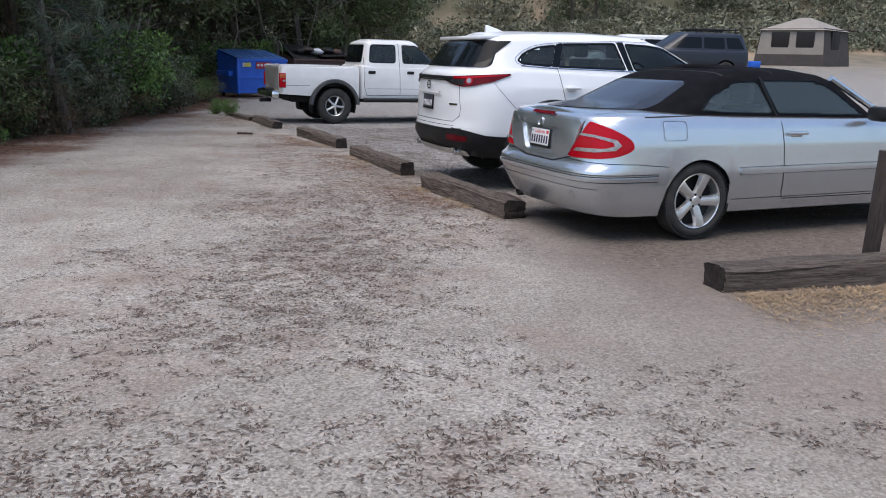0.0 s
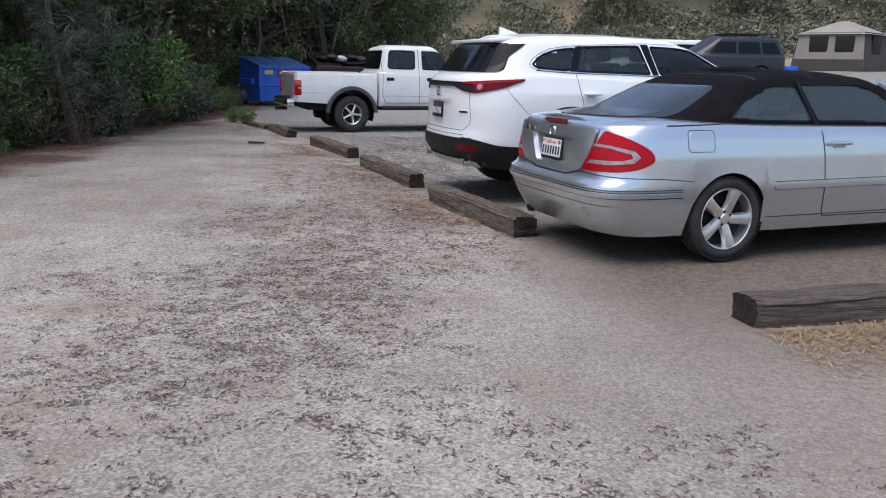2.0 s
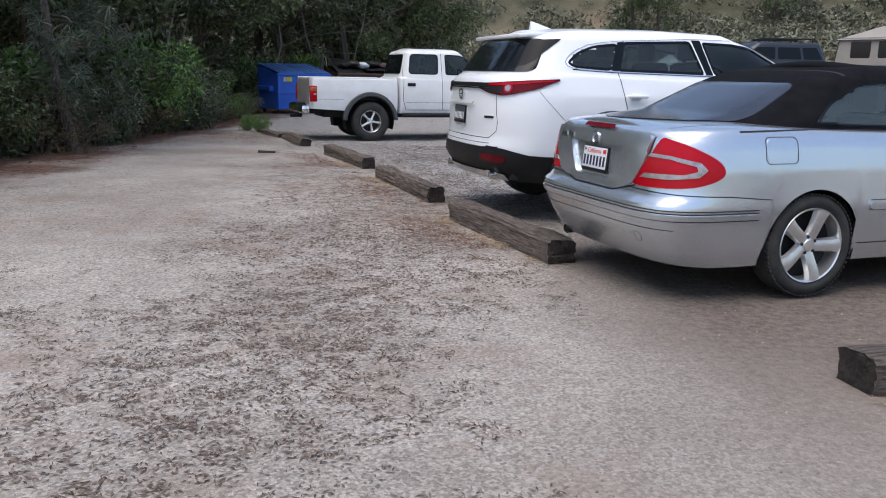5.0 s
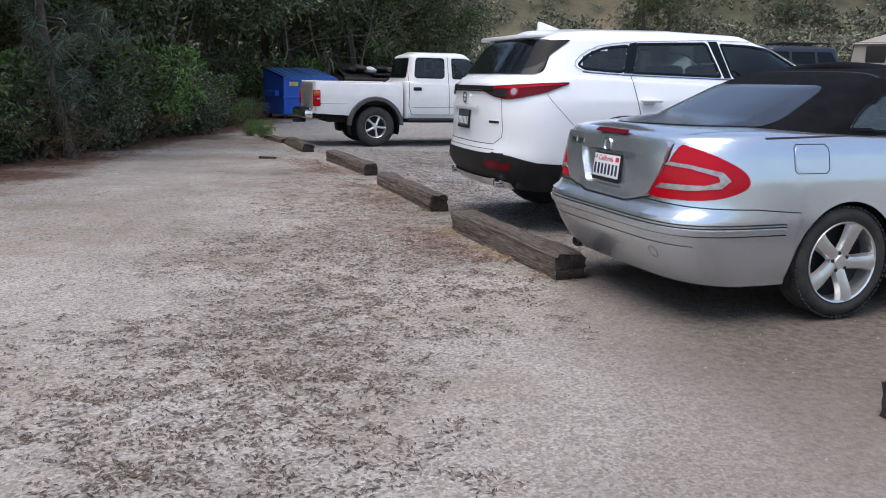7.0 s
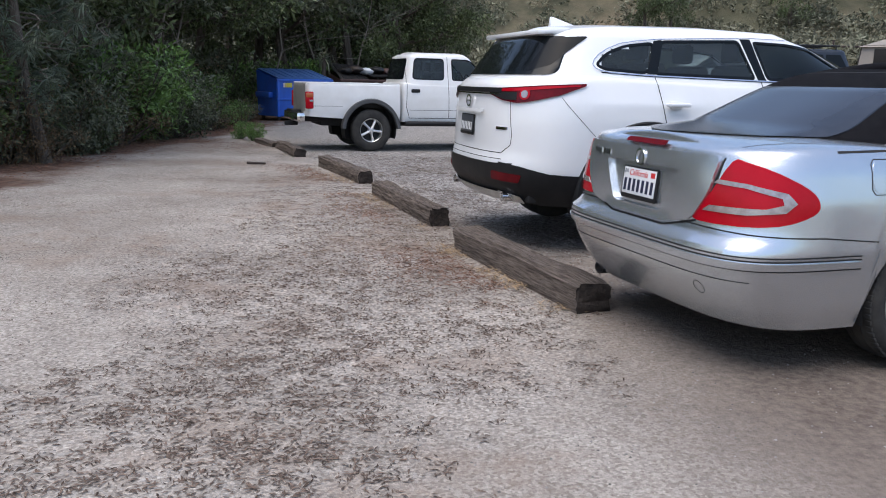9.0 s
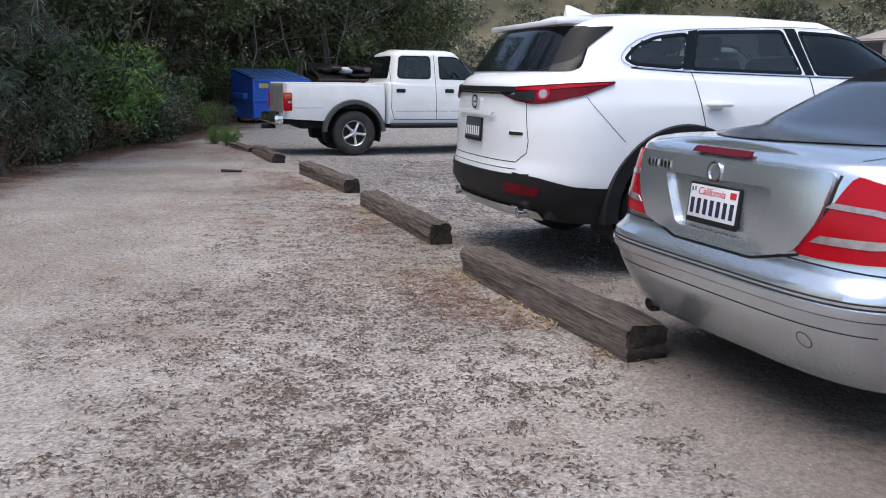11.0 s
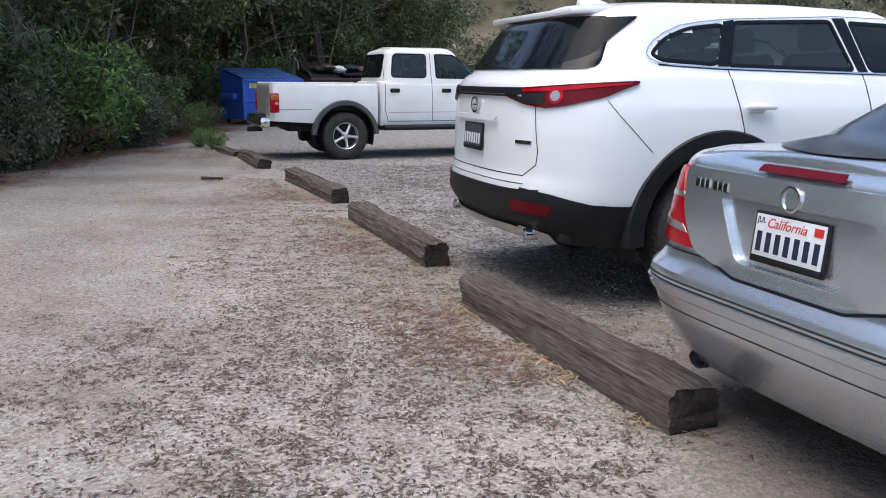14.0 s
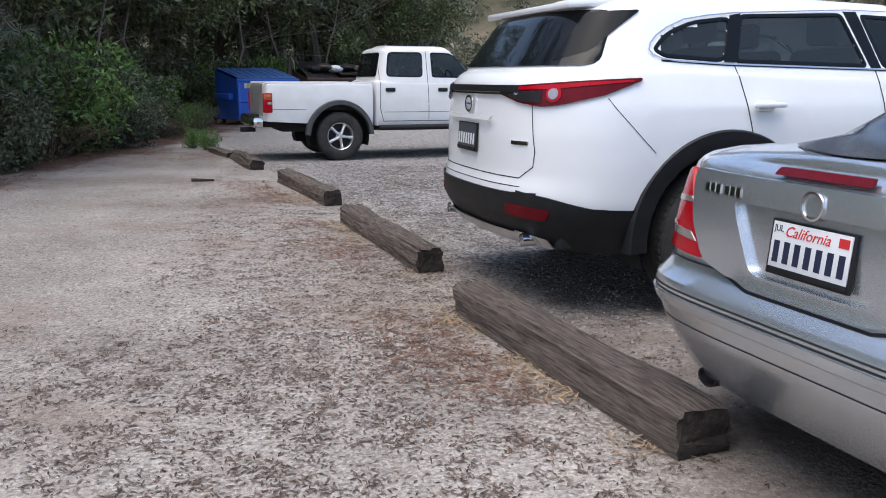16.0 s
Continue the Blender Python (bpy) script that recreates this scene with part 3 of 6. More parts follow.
def glazed(parent, surface, rows):
    """Side windows in both sides: a black edge band and a pane."""
    for nm, pane, outline, width in rows:
        for view, o in ((SIDE, outline), (LEFTSIDE, [(-u, v) for u, v in outline][::-1])):
            w = part(nm, ring_panel(o, surface=surface, **view, width=width), M_GLASS, parent, "black window edge")
            glass = part("pane", panel(shrink(resample(o, 0.03), width - 0.008), surface=surface, **view, thick=-0.002, cell=0.06, skirt=0.0), pane, w, "window pane")
            glass.visible_shadow = False


def cabin(parent, x_front, x_rear, z_seat, half, z_floor, rear_rests=True):
    """Seats, dash and wheel seen through the windows."""
    for x, n in ((x_front, 2), (x_rear, 2)):
        for sg in (-1, 1):
            bm = bmesh.new()
            box(bm, (0.50, half * 0.78, 0.16), (x + 0.10, sg * half * 0.5, z_seat), 0.05)
            seat = part("seat", bm, M_INTERIOR, parent, "dark car seat")
            bm = bmesh.new()
            box(bm, (0.14, half * 0.76, 0.56), (x - 0.20, sg * half * 0.5, z_seat + 0.32), 0.05, Matrix.Rotation(radians(-12), 3, "Y"))
            part("seat_back", bm, M_INTERIOR, seat)
            if x == x_rear and not rear_rests:
                continue
            bm = bmesh.new()
            box(bm, (0.09, 0.26, 0.17), (x - 0.29, sg * half * 0.5, z_seat + 0.70), 0.035)
            part("head_rest", bm, M_INTERIOR, seat)
    bm = bmesh.new()
    box(bm, (0.40, half * 1.85, 0.22), (x_front + 1.0, 0, z_seat + 0.34), 0.06)
    part("dashboard", bm, M_BLACK, parent)
    bm = bmesh.new()
    for i in range(24):
        a, b = 2 * math.pi * i / 24, 2 * math.pi * (i + 1) / 24
        rod(bm, (0, 0.18 * math.cos(a), 0.18 * math.sin(a)), (0, 0.18 * math.cos(b), 0.18 * math.sin(b)), 0.014, n=6)
    part("steering_wheel", bm, M_BLACK, parent, m=Matrix.Translation((x_front + 0.62, half * 0.5, z_seat + 0.40)) @ Matrix.Rotation(radians(-25), 4, "Y"))
    bm = bmesh.new()
    box(bm, (x_front - x_rear + 1.6, half * 1.9, 0.05), ((x_front + x_rear) / 2 + 0.2, 0, z_floor), 0.01)
    part("cabin_floor", bm, M_INTERIOR, parent)


def seams(parent, surface, rows):
    for nm, view, pts, *w in rows:
        part(nm, seam(pts, surface=surface, **view, w=w[0] if w else 0.007), M_SEAM, parent, smooth=False)


def underside(parent, x0, x1, w, z):
    bm = bmesh.new()
    box(bm, (x1 - x0, 2 * w, 0.12), ((x0 + x1) / 2, 0, z), 0.03)
    part("underbody", bm, M_SEAM, parent)


def arch_liners(parent, x, w, r, z):
    for s in (-1, 1):
        bm = bmesh.new()
        n = 20
        a = [bm.verts.new((x + r * math.cos(math.pi * (i / n * 1.2 - 0.1)), s * (w - 0.02), z + r * math.sin(math.pi * (i / n * 1.2 - 0.1)))) for i in range(n + 1)]
        b = [bm.verts.new((v.co.x, s * (w - 0.34), v.co.z)) for v in a]
        for i in range(n):
            bm.faces.new((a[i], a[i + 1], b[i + 1], b[i]))
        bm.faces.new(b)
        part("arch_liner", bm, M_SEAM, parent)


def arch_rim(parent, x, y, r0, r1, z, material, name, a0=-0.05, a1=1.05, depth=0.05, lift=0.012):
    """A flat ring segment proud of the side round a wheel arch."""
    bm = bmesh.new()
    n = 30
    prev = None
    for i in range(n + 1):
        a = math.pi * (a0 + (a1 - a0) * i / n)
        c, s = math.cos(a), math.sin(a)
        q = [bm.verts.new(p) for p in ((x + r0 * c, y + depth, z + r0 * s), (x + r0 * c, y - lift * 0.7, z + r0 * s), (x + (r0 + 0.015) * c, y - lift, z + (r0 + 0.015) * s), (x + (r1 - 0.015) * c, y - lift, z + (r1 - 0.015) * s), (x + r1 * c, y + 0.004, z + r1 * s), (x + r1 * c, y + depth, z + r1 * s))]
        if prev:
            for j in range(5):
                bm.faces.new((prev[j], prev[j + 1], q[j + 1], q[j]))
        prev = q
    return part(name, bm, material, parent)


SILVER_WINDOWS = [rounded([(0.03, 1.035), (0.81, 1.02), (0.68, 1.30), (0.42, 1.285), (0.17, 1.165)], 0.05), rounded([(0.84, 1.02), (1.88, 1.005), (1.50, 1.25), (1.32, 1.31), (0.715, 1.305)], 0.04)]


# silver convertible
def silver_convertible():
    car = car_base("convertible", "silver two-door convertible with a closed black soft top", 1.788, 7.166, 0.361)
    body_w = [(0.20, 0.80), (0.30, 0.835), (0.45, 0.86), (0.56, 0.872), (0.62, 0.868), (0.78, 0.860), (0.92, 0.835), (1.02, 0.79)]
    body_rear = [(0.20, -0.93), (0.27, -0.985), (0.40, -1.055), (0.52, -1.095), (0.575, -1.095), (0.60, -1.045), (0.64, -1.025), (0.80, -1.020), (0.95, -1.01), (1.005, -0.995), (1.04, -0.94)]
    body_front = [(0.2, 3.35), (0.35, 3.50), (0.55, 3.55), (0.7, 3.50), (0.85, 3.2), (1.0, 2.4)]

    def top(x):
        return lerp_keys([(-1.1, 1.005), (-0.8, 1.024), (-0.4, 1.028), (0.3, 1.008), (1.9, 0.985), (2.3, 0.95), (3.2, 0.80), (3.6, 0.62)], x)

    def low(x):
        return lerp_keys([(-1.1, 0.215), (-0.8, 0.205), (-0.34, 0.205), (0.4, 0.205), (3.0, 0.21)], x)

    surf = shells(car, [
        ("body", M_SILVER, "", dict(rear=body_rear, front=body_front, width=body_w, low=low, top=top, corner_rear=-0.36, corner_front=2.75, arches=((0, 0.317, 0.345), (2.715, 0.317, 0.345)), n_pow=[(0.2, 4.2), (0.40, 4.9), (0.58, 5.4), (0.66, 5.0), (0.96, 4.2)], round_top=0.045, crown=0.035, levels=30)),
        ("soft_top", M_SOFTTOP, "black canvas soft top", dict(rear=[(0.98, -0.60), (1.05, -0.54), (1.28, 0.02), (1.34, 0.20), (1.42, 0.60)], front=[(0.98, 2.2), (1.36, 1.54), (1.42, 1.38)], width=[(0.98, 0.775), (1.06, 0.755), (1.30, 0.66), (1.36, 0.62), (1.42, 0.58)], low=lambda x: 0.97, top=lambda x: lerp_keys([(-0.6, 1.385), (0.3, 1.395), (1.2, 1.37), (2, 1.36)], x), corner_rear=0.62, corner_front=1.33, n_pow=3.4, round_top=0.10, crown=0.035, levels=34, step=0.02, n_front=5.0), SILVER_WINDOWS),
    ])
    panels(car, surf, [
        ("rear_window", M_REARGLASS, REAR, rounded([(-0.60, 1.045), (0.60, 1.045), (0.50, 1.275), (-0.50, 1.275)], 0.07), dict(thick=0.006, label="large grey glass rear window")),
        ("windscreen", M_GLASS, dict(origin=(0, 0, 0), right=(0, 1, 0), up=(0, 0, 1)), rounded([(-0.62, 1.02), (0.62, 1.02), (0.52, 1.33), (-0.52, 1.33)], 0.05)),
    ])
    glazed(car, surf, [("quarter_window", M_HAZEGLASS, SILVER_WINDOWS[0], 0.010), ("door_window", M_HAZEGLASS, SILVER_WINDOWS[1], 0.010)])
    cabin(car, 1.10, 0.42, 0.48, 0.70, 0.35, False)
    # tail lamps, wrapping the rear corners
    s2 = 0.7071

    def corner_uv(x, y):
        return (x * s2 - y * s2)
    lamp = [(corner_uv(-1.00, -0.43), 0.683), (corner_uv(-0.96, -0.62), 0.672), (corner_uv(-0.82, -0.79), 0.688), (corner_uv(-0.70, -0.845), 0.735), (corner_uv(-0.675, -0.85), 0.785), (corner_uv(-0.73, -0.84), 0.845), (corner_uv(-0.83, -0.77), 0.908), (corner_uv(-0.90, -0.66), 0.946), (corner_uv(-0.93, -0.60), 0.945), (corner_uv(-0.98, -0.53), 0.80)]
    inner = [(corner_uv(-0.99, -0.50), 0.722), (corner_uv(-0.90, -0.68), 0.725), (corner_uv(-0.80, -0.80), 0.745), (corner_uv(-0.765, -0.82), 0.785), (corner_uv(-0.80, -0.80), 0.826), (corner_uv(-0.90, -0.67), 0.858), (corner_uv(-0.96, -0.56), 0.866), (corner_uv(-0.962, -0.53), 0.848), (corner_uv(-0.90, -0.67), 0.838), (corner_uv(-0.815, -0.79), 0.804), (corner_uv(-0.805, -0.79), 0.778), (corner_uv(-0.85, -0.74), 0.757), (corner_uv(-0.985, -0.54), 0.750)]
    for view, sg in ((CORNER, 1), (LEFTCORNER, -1)):
        o = [(sg * u, v) for u, v in (lamp if sg > 0 else lamp[::-1])]
        i2 = [(sg * u, v) for u, v in (inner if sg > 0 else inner[::-1])]
        lens = part("tail_lamp", panel(blob(o, 3), surface=surf, **view, thick=0.012, cell=0.025), M_REDLENS, car, "large red tail lamp")
        part("clear_lens", panel(i2, surface=surf, **view, thick=0.0155, cell=0.025, skirt=0.004), M_CLEARLENS, lens, "clear lens band")
    panels(car, surf, [
        ("brake_light", M_DARKRED, REAR, rounded([(-0.178, 0.974), (0.178, 0.974), (0.172, 0.992), (-0.172, 0.992)], 0.009), dict(thick=0.022, label="narrow red high brake light")),
        ("fuel_door", M_SILVER, SIDE, rounded([(-0.382, 0.825), (-0.168, 0.825), (-0.168, 0.964), (-0.382, 0.964)], 0.045), dict(thick=0.003, skirt=0.004)),
        ("side_trim", M_SILVER, SIDE, rounded([(0.40, 0.530), (2.2, 0.545), (2.2, 0.595), (0.40, 0.582)], 0.025), dict(thick=0.014)),
    ])
    # plate recess: raised lip above the plate
    lid = rounded([(-0.575, 0.962), (-0.545, 0.80), (-0.46, 0.672), (-0.24, 0.620), (0.24, 0.620), (0.46, 0.672), (0.545, 0.80), (0.575, 0.962)], 0.04)
    hole = rounded([(-0.335, 0.885), (0.335, 0.885), (0.225, 0.672), (-0.225, 0.672)], 0.035)
    k0 = min(range(len(lid)), key=lambda i: math.hypot(lid[i][0], lid[i][1] - 0.62) + (lid[i][0] < 0) * 0.01)
    k1 = min(range(len(hole)), key=lambda i: math.hypot(hole[i][0] - lid[k0][0], hole[i][1] - 0.672))
    ring = lid[k0:] + lid[:k0] + [(lid[k0][0] - 0.0006, lid[k0][1])] + [(hole[k1][0] - 0.0006, hole[k1][1])] + (hole[k1:] + hole[:k1])[::1][1:] + [hole[k1]]
    outer_sign = sum(a[0] * b[1] - b[0] * a[1] for a, b in zip(lid, lid[1:] + lid[:1]))
    hole_sign = sum(a[0] * b[1] - b[0] * a[1] for a, b in zip(hole, hole[1:] + hole[:1]))
    if outer_sign * hole_sign > 0:
        ring = lid[k0:] + lid[:k0] + [(lid[k0][0] - 0.0006, lid[k0][1])] + [(hole[k1][0] - 0.0006, hole[k1][1])] + (hole[k1 + 1:] + hole[:k1 + 1])[::-1][1:] + [hole[k1]]
    part("trunk_lid", panel(ring, surface=surf, **REAR, thick=0.022, cell=0.04, skirt=0.022), M_SILVER, car)
    wrap = [(-1.05, -0.66), (-0.80, -0.83), (-0.42, -0.865)]
    panels(car, surf, [("bumper_strip", M_SILVER, REAR, rounded([(-0.70, 0.498), (0.70, 0.498), (0.70, 0.530), (-0.70, 0.530)], 0.01), dict(thick=0.010)),
                       ("bumper_strip", M_SILVER, CORNER, rounded([(corner_uv(*wrap[0]), 0.498), (corner_uv(*wrap[2]), 0.500), (corner_uv(*wrap[2]), 0.528), (corner_uv(*wrap[0]), 0.530)], 0.014), dict(thick=0.010)),
                       ("bumper_strip", M_SILVER, LEFTCORNER, rounded([(-corner_uv(*wrap[2]), 0.500), (-corner_uv(*wrap[0]), 0.498), (-corner_uv(*wrap[0]), 0.530), (-corner_uv(*wrap[2]), 0.528)], 0.014), dict(thick=0.010))])
    edge_lines = []
    for z, w_ in ((0.552, 0.006), (0.536, 0.007), (0.492, 0.005)):
        edge_lines.append(("bumper_line", REAR, [(-0.70, z), (0.70, z)], w_))
        edge_lines.append(("bumper_line", CORNER, [(corner_uv(*p), z) for p in wrap], w_))
        edge_lines.append(("bumper_line", LEFTCORNER, [(-corner_uv(*p), z) for p in wrap], w_))
    strip = edge_lines + [("bumper_seam", REAR, [(-0.78, 0.435), (0.78, 0.435)], 0.004), ("trim_line", SIDE, [(0.40, 0.588), (2.2, 0.600)], 0.005), ("trim_line", SIDE, [(0.40, 0.526), (2.2, 0.541)], 0.005),
             ("trunk_seam", REAR, [(-0.582, 0.96), (-0.553, 0.80), (-0.465, 0.665), (-0.24, 0.612), (0.24, 0.612), (0.465, 0.665), (0.553, 0.80), (0.582, 0.96)], 0.010),
             ("bumper_gap", CORNER, [(corner_uv(-0.98, -0.33), 0.650), (corner_uv(-0.80, -0.80), 0.640), (corner_uv(-0.62, -0.86), 0.635), (corner_uv(-0.34, -0.87), 0.610)], 0.006),
             ("bumper_gap", LEFTCORNER, [(-corner_uv(-0.98, -0.33), 0.650), (-corner_uv(-0.80, -0.80), 0.640), (-corner_uv(-0.62, -0.86), 0.635)], 0.006),
             ("trunk_gap", TOP, [(-0.90, -0.60), (-0.62, -0.68), (-0.52, -0.70)], 0.006), ("trunk_gap", TOP, [(-0.90, 0.60), (-0.52, 0.70)], 0.006),
             ("door_seam", SIDE, [(0.84, 0.985), (0.86, 0.80), (0.90, 0.36), (0.92, 0.30), (2.0, 0.30)], 0.008), ("sill_seam", SIDE, [(0.36, 0.315), (2.3, 0.325)], 0.006), ("tow_cap", REAR, [(0.54 + 0.030 * math.cos(a * math.pi / 8), 0.37 + 0.030 * math.sin(a * math.pi / 8)) for a in range(17)], 0.0025), ("fuel_seam", SIDE, [(-0.389, 0.84), (-0.389, 0.95), (-0.37, 0.971), (-0.18, 0.971), (-0.161, 0.95), (-0.161, 0.838), (-0.18, 0.818), (-0.37, 0.818), (-0.389, 0.84)], 0.004),
             ("belt_gap", SIDE, [(-0.55, 1.0), (0.0, 1.012), (0.6, 1.0), (1.7, 0.985)], 0.012)]
    seams(car, surf, strip)
    plate(car, Matrix.Translation((-1.036, 0, 0.778)) @ Matrix.Rotation(-math.pi / 2, 4, "Z") @ Matrix.Rotation(radians(84), 4, "X"))
    # round badge and model lettering as plain shapes
    bm = bmesh.new()
    lathe(bm, [(0.042, 0.0), (0.042, -0.008), (0.036, -0.008), (0.036, 0.0)], 32)
    part("badge", bm, M_CHROME, car, "round chrome badge", m=Matrix.Translation((-1.033, 0, 0.915)) @ Matrix.Rotation(-math.pi / 2, 4, "Z"))
    for i, (w, gap) in enumerate([(0.022, 0), (0.022, 0.03), (0.022, 0.03), (0.02, 0.045), (0.02, 0.028), (0.02, 0.028)]):
        y = 0.47 - sum(g for _, g in [(0.022, 0), (0.022, 0.03), (0.022, 0.03), (0.02, 0.045), (0.02, 0.028), (0.02, 0.028)][:i + 1])
        part("badge_bar", panel([(-y - w / 2, 0.900), (-y + w / 2, 0.900), (-y + w / 2, 0.927), (-y - w / 2, 0.927)], surface=surf, **REAR, thick=0.027), M_CHROME, car, "chrome bar")
    bm = bmesh.new()
    lathe(bm, [(0.030, 0.2), (0.038, 0.0), (0.040, -0.10), (0.034, -0.10), (0.032, 0.0), (0.03, 0.1)], 24)
    part("exhaust_pipe", bm, M_DARKMETAL, car, "dark steel exhaust pipe", m=Matrix.Translation((-0.84, 0.52, 0.225)) @ Matrix.Rotation(-math.pi / 2, 4, "Z") @ Matrix.Diagonal((1.25, 1, 0.85, 1)))
    # handle, mirror
    bm = bmesh.new()
    box(bm, (0.20, 0.030, 0.034), (1.00, -0.882, 0.868), 0.014)
    part("door_handle", bm, M_SILVER, car, "silver door handle")
    bm = bmesh.new()
    box(bm, (0.12, 0.010, 0.06), (1.00, -0.856, 0.862), 0.005)
    part("handle_cup", bm, M_SILVER, car)
    for sg in (-1, 1):
        bm = bmesh.new()
        box(bm, (0.11, 0.20, 0.13), (1.86, sg * 0.93, 1.03), 0.04)
        part("mirror", bm, M_BLACK if sg < 0 else M_SILVER, car, "dark door mirror" if sg < 0 else "silver door mirror")
    for sg in (-1, 1):
        bm = bmesh.new()
        rod(bm, (2.22, sg * 0.70, 0.985), (1.58, sg * 0.60, 1.325), 0.030, n=8)
        part("windscreen_pillar", bm, M_SILVER, car)
    bm = bmesh.new()
    rod(bm, (0.83, -0.775, 1.0), (0.69, -0.66, 1.325), 0.010, n=6)
    part("window_post", bm, M_BLACK, car)
    # bows of the folding roof under the canvas
    seams(car, surf, [("canvas_seam", TOP, [(0.35, -0.6), (0.35, 0.6)], 0.02), ("canvas_seam", TOP, [(0.9, -0.6), (0.9, 0.6)], 0.014)])
    underside(car, -0.85, 3.3, 0.72, 0.27)
    for x in (0, 2.715):
        arch_liners(car, x, 0.85, 0.35, 0.317)
        for s in (-1, 1):
            wheel(car, x, s * 0.745, 0.317, 0.232, 0.225, "sport", s)
    return car


silver_convertible()


SUV_WINDOWS = [rounded([(-0.425, 1.41), (-0.36, 1.368), (0.02, 1.345), (0.115, 1.60), (-0.16, 1.567), (-0.33, 1.50)], 0.07), rounded([(0.06, 1.343), (0.96, 1.325), (0.86, 1.635), (0.16, 1.61)], 0.04), rounded([(1.06, 1.322), (2.1, 1.31), (1.55, 1.59), (1.30, 1.62), (0.98, 1.63)], 0.04)]


def white_crossover():
    car = car_base("crossover", "white mid-size crossover with black lower cladding", 1.015, 9.92, 0.317)
    w = [(0.30, 0.86), (0.45, 0.93), (0.60, 0.965), (0.80, 0.972), (1.0, 0.968), (1.12, 0.955), (1.28, 0.90), (1.36, 0.86)]
    rear = [(0.32, -0.95), (0.42, -1.06), (0.52, -1.145), (0.66, -1.155), (0.74, -1.13), (0.95, -1.13), (1.15, -1.115), (1.24, -1.10), (1.30, -1.05), (1.36, -0.98)]
    front = [(0.3, 3.7), (0.6, 3.85), (0.9, 3.8), (1.1, 3.5), (1.3, 2.7)]

    def top(x):
        return lerp_keys([(-1.2, 1.30), (-0.8, 1.335), (-0.3, 1.345), (0.5, 1.31), (1.0, 1.30), (2.5, 1.24), (2.9, 1.18), (3.7, 1.0), (3.9, 0.85)], x)

    def low(x):
        return lerp_keys([(-1.2, 0.375), (-0.8, 0.35), (-0.42, 0.345), (0.5, 0.30), (3.4, 0.30)], x)

    surf = shells(car, [
        ("body", M_WHITE, "", dict(rear=rear, front=front, width=w, low=low, top=top, corner_rear=-0.47, corner_front=2.55, arches=((0.0, 0.41, 0.50), (2.93, 0.41, 0.50)), n_pow=2.75, round_top=0.05, crown=0.0, levels=26)),
        ("cabin", M_WHITE, "", dict(rear=[(1.26, -1.03), (1.33, -0.99), (1.60, -0.80), (1.66, -0.72), (1.75, -0.50)], front=[(1.26, 2.65), (1.6, 1.75), (1.70, 1.4)], width=[(1.26, 0.905), (1.34, 0.865), (1.62, 0.735), (1.68, 0.70), (1.76, 0.66)], low=lambda x: 1.26, top=lambda x: lerp_keys([(-1.0, 1.685), (-0.4, 1.705), (0.6, 1.72), (1.6, 1.69), (2, 1.66)], x), corner_rear=-0.12, corner_front=1.25, n_pow=3.6, round_top=0.09, crown=0.035, levels=34, step=0.025), SUV_WINDOWS),
    ])
    s2 = 0.7071

    def uv(x, y):
        return x * s2 - y * s2
    tip = uv(-0.56, -0.94)
    panels(car, surf, [
        ("rear_window", M_GLASS, REAR, rounded([(-0.80, 1.325), (0.80, 1.325), (0.68, 1.615), (-0.68, 1.615)], 0.05), dict(thick=0.008, label="dark tinted tailgate window")),
        ("rear_quarter_glass", M_DULLGLASS, CORNER, rounded([(uv(-0.97, -0.70), 1.345), (uv(-0.80, -0.80), 1.40), (uv(-0.50, -0.78), 1.615), (uv(-0.72, -0.62), 1.60)], 0.02), dict(thick=0.009)),
        ("rear_quarter_glass", M_DULLGLASS, LEFTCORNER, rounded([(-uv(-0.97, -0.70), 1.345), (-uv(-0.72, -0.62), 1.60), (-uv(-0.50, -0.78), 1.615), (-uv(-0.80, -0.80), 1.40)], 0.02), dict(thick=0.009)),
        ("pillar_trim", M_GLASS, SIDE, [(0.0, 1.348), (0.07, 1.346), (0.17, 1.612), (0.10, 1.600)]),
        ("pillar_trim", M_GLASS, SIDE, [(0.975, 1.322), (1.045, 1.322), (0.965, 1.64), (0.875, 1.638)]),
        ("windscreen", M_GLASS, dict(origin=(0, 0, 0), right=(0, 1, 0), up=(0, 0, 1)), rounded([(-0.72, 1.30), (0.72, 1.30), (0.62, 1.63), (-0.62, 1.63)], 0.05)),
        # bumper and sills in black plastic
        ("bumper_cladding", M_BLACK, REAR, [(-0.72, 0.380), (0.72, 0.380), (0.72, 0.665), (0.55, 0.655), (-0.55, 0.655), (-0.72, 0.665)], dict(thick=0.012, label="black plastic rear bumper")),
    ])
    glazed(car, surf, [("quarter_window", M_PRIVACY, SUV_WINDOWS[0], 0.021), ("rear_door_window", M_PRIVACY, SUV_WINDOWS[1], 0.021), ("front_door_window", M_CLEARGLASS, SUV_WINDOWS[2], 0.021)])
    cabin(car, 1.35, 0.45, 0.85, 0.78, 0.5)
    lowc = [(uv(-1.13, -0.66), 0.380), (uv(-0.85, -0.90), 0.356), (uv(-0.42, -0.94), 0.347), (uv(-0.44, -0.96), 0.585), (uv(-0.80, -0.93), 0.60), (uv(-1.00, -0.84), 0.645), (uv(-1.13, -0.66), 0.668)]
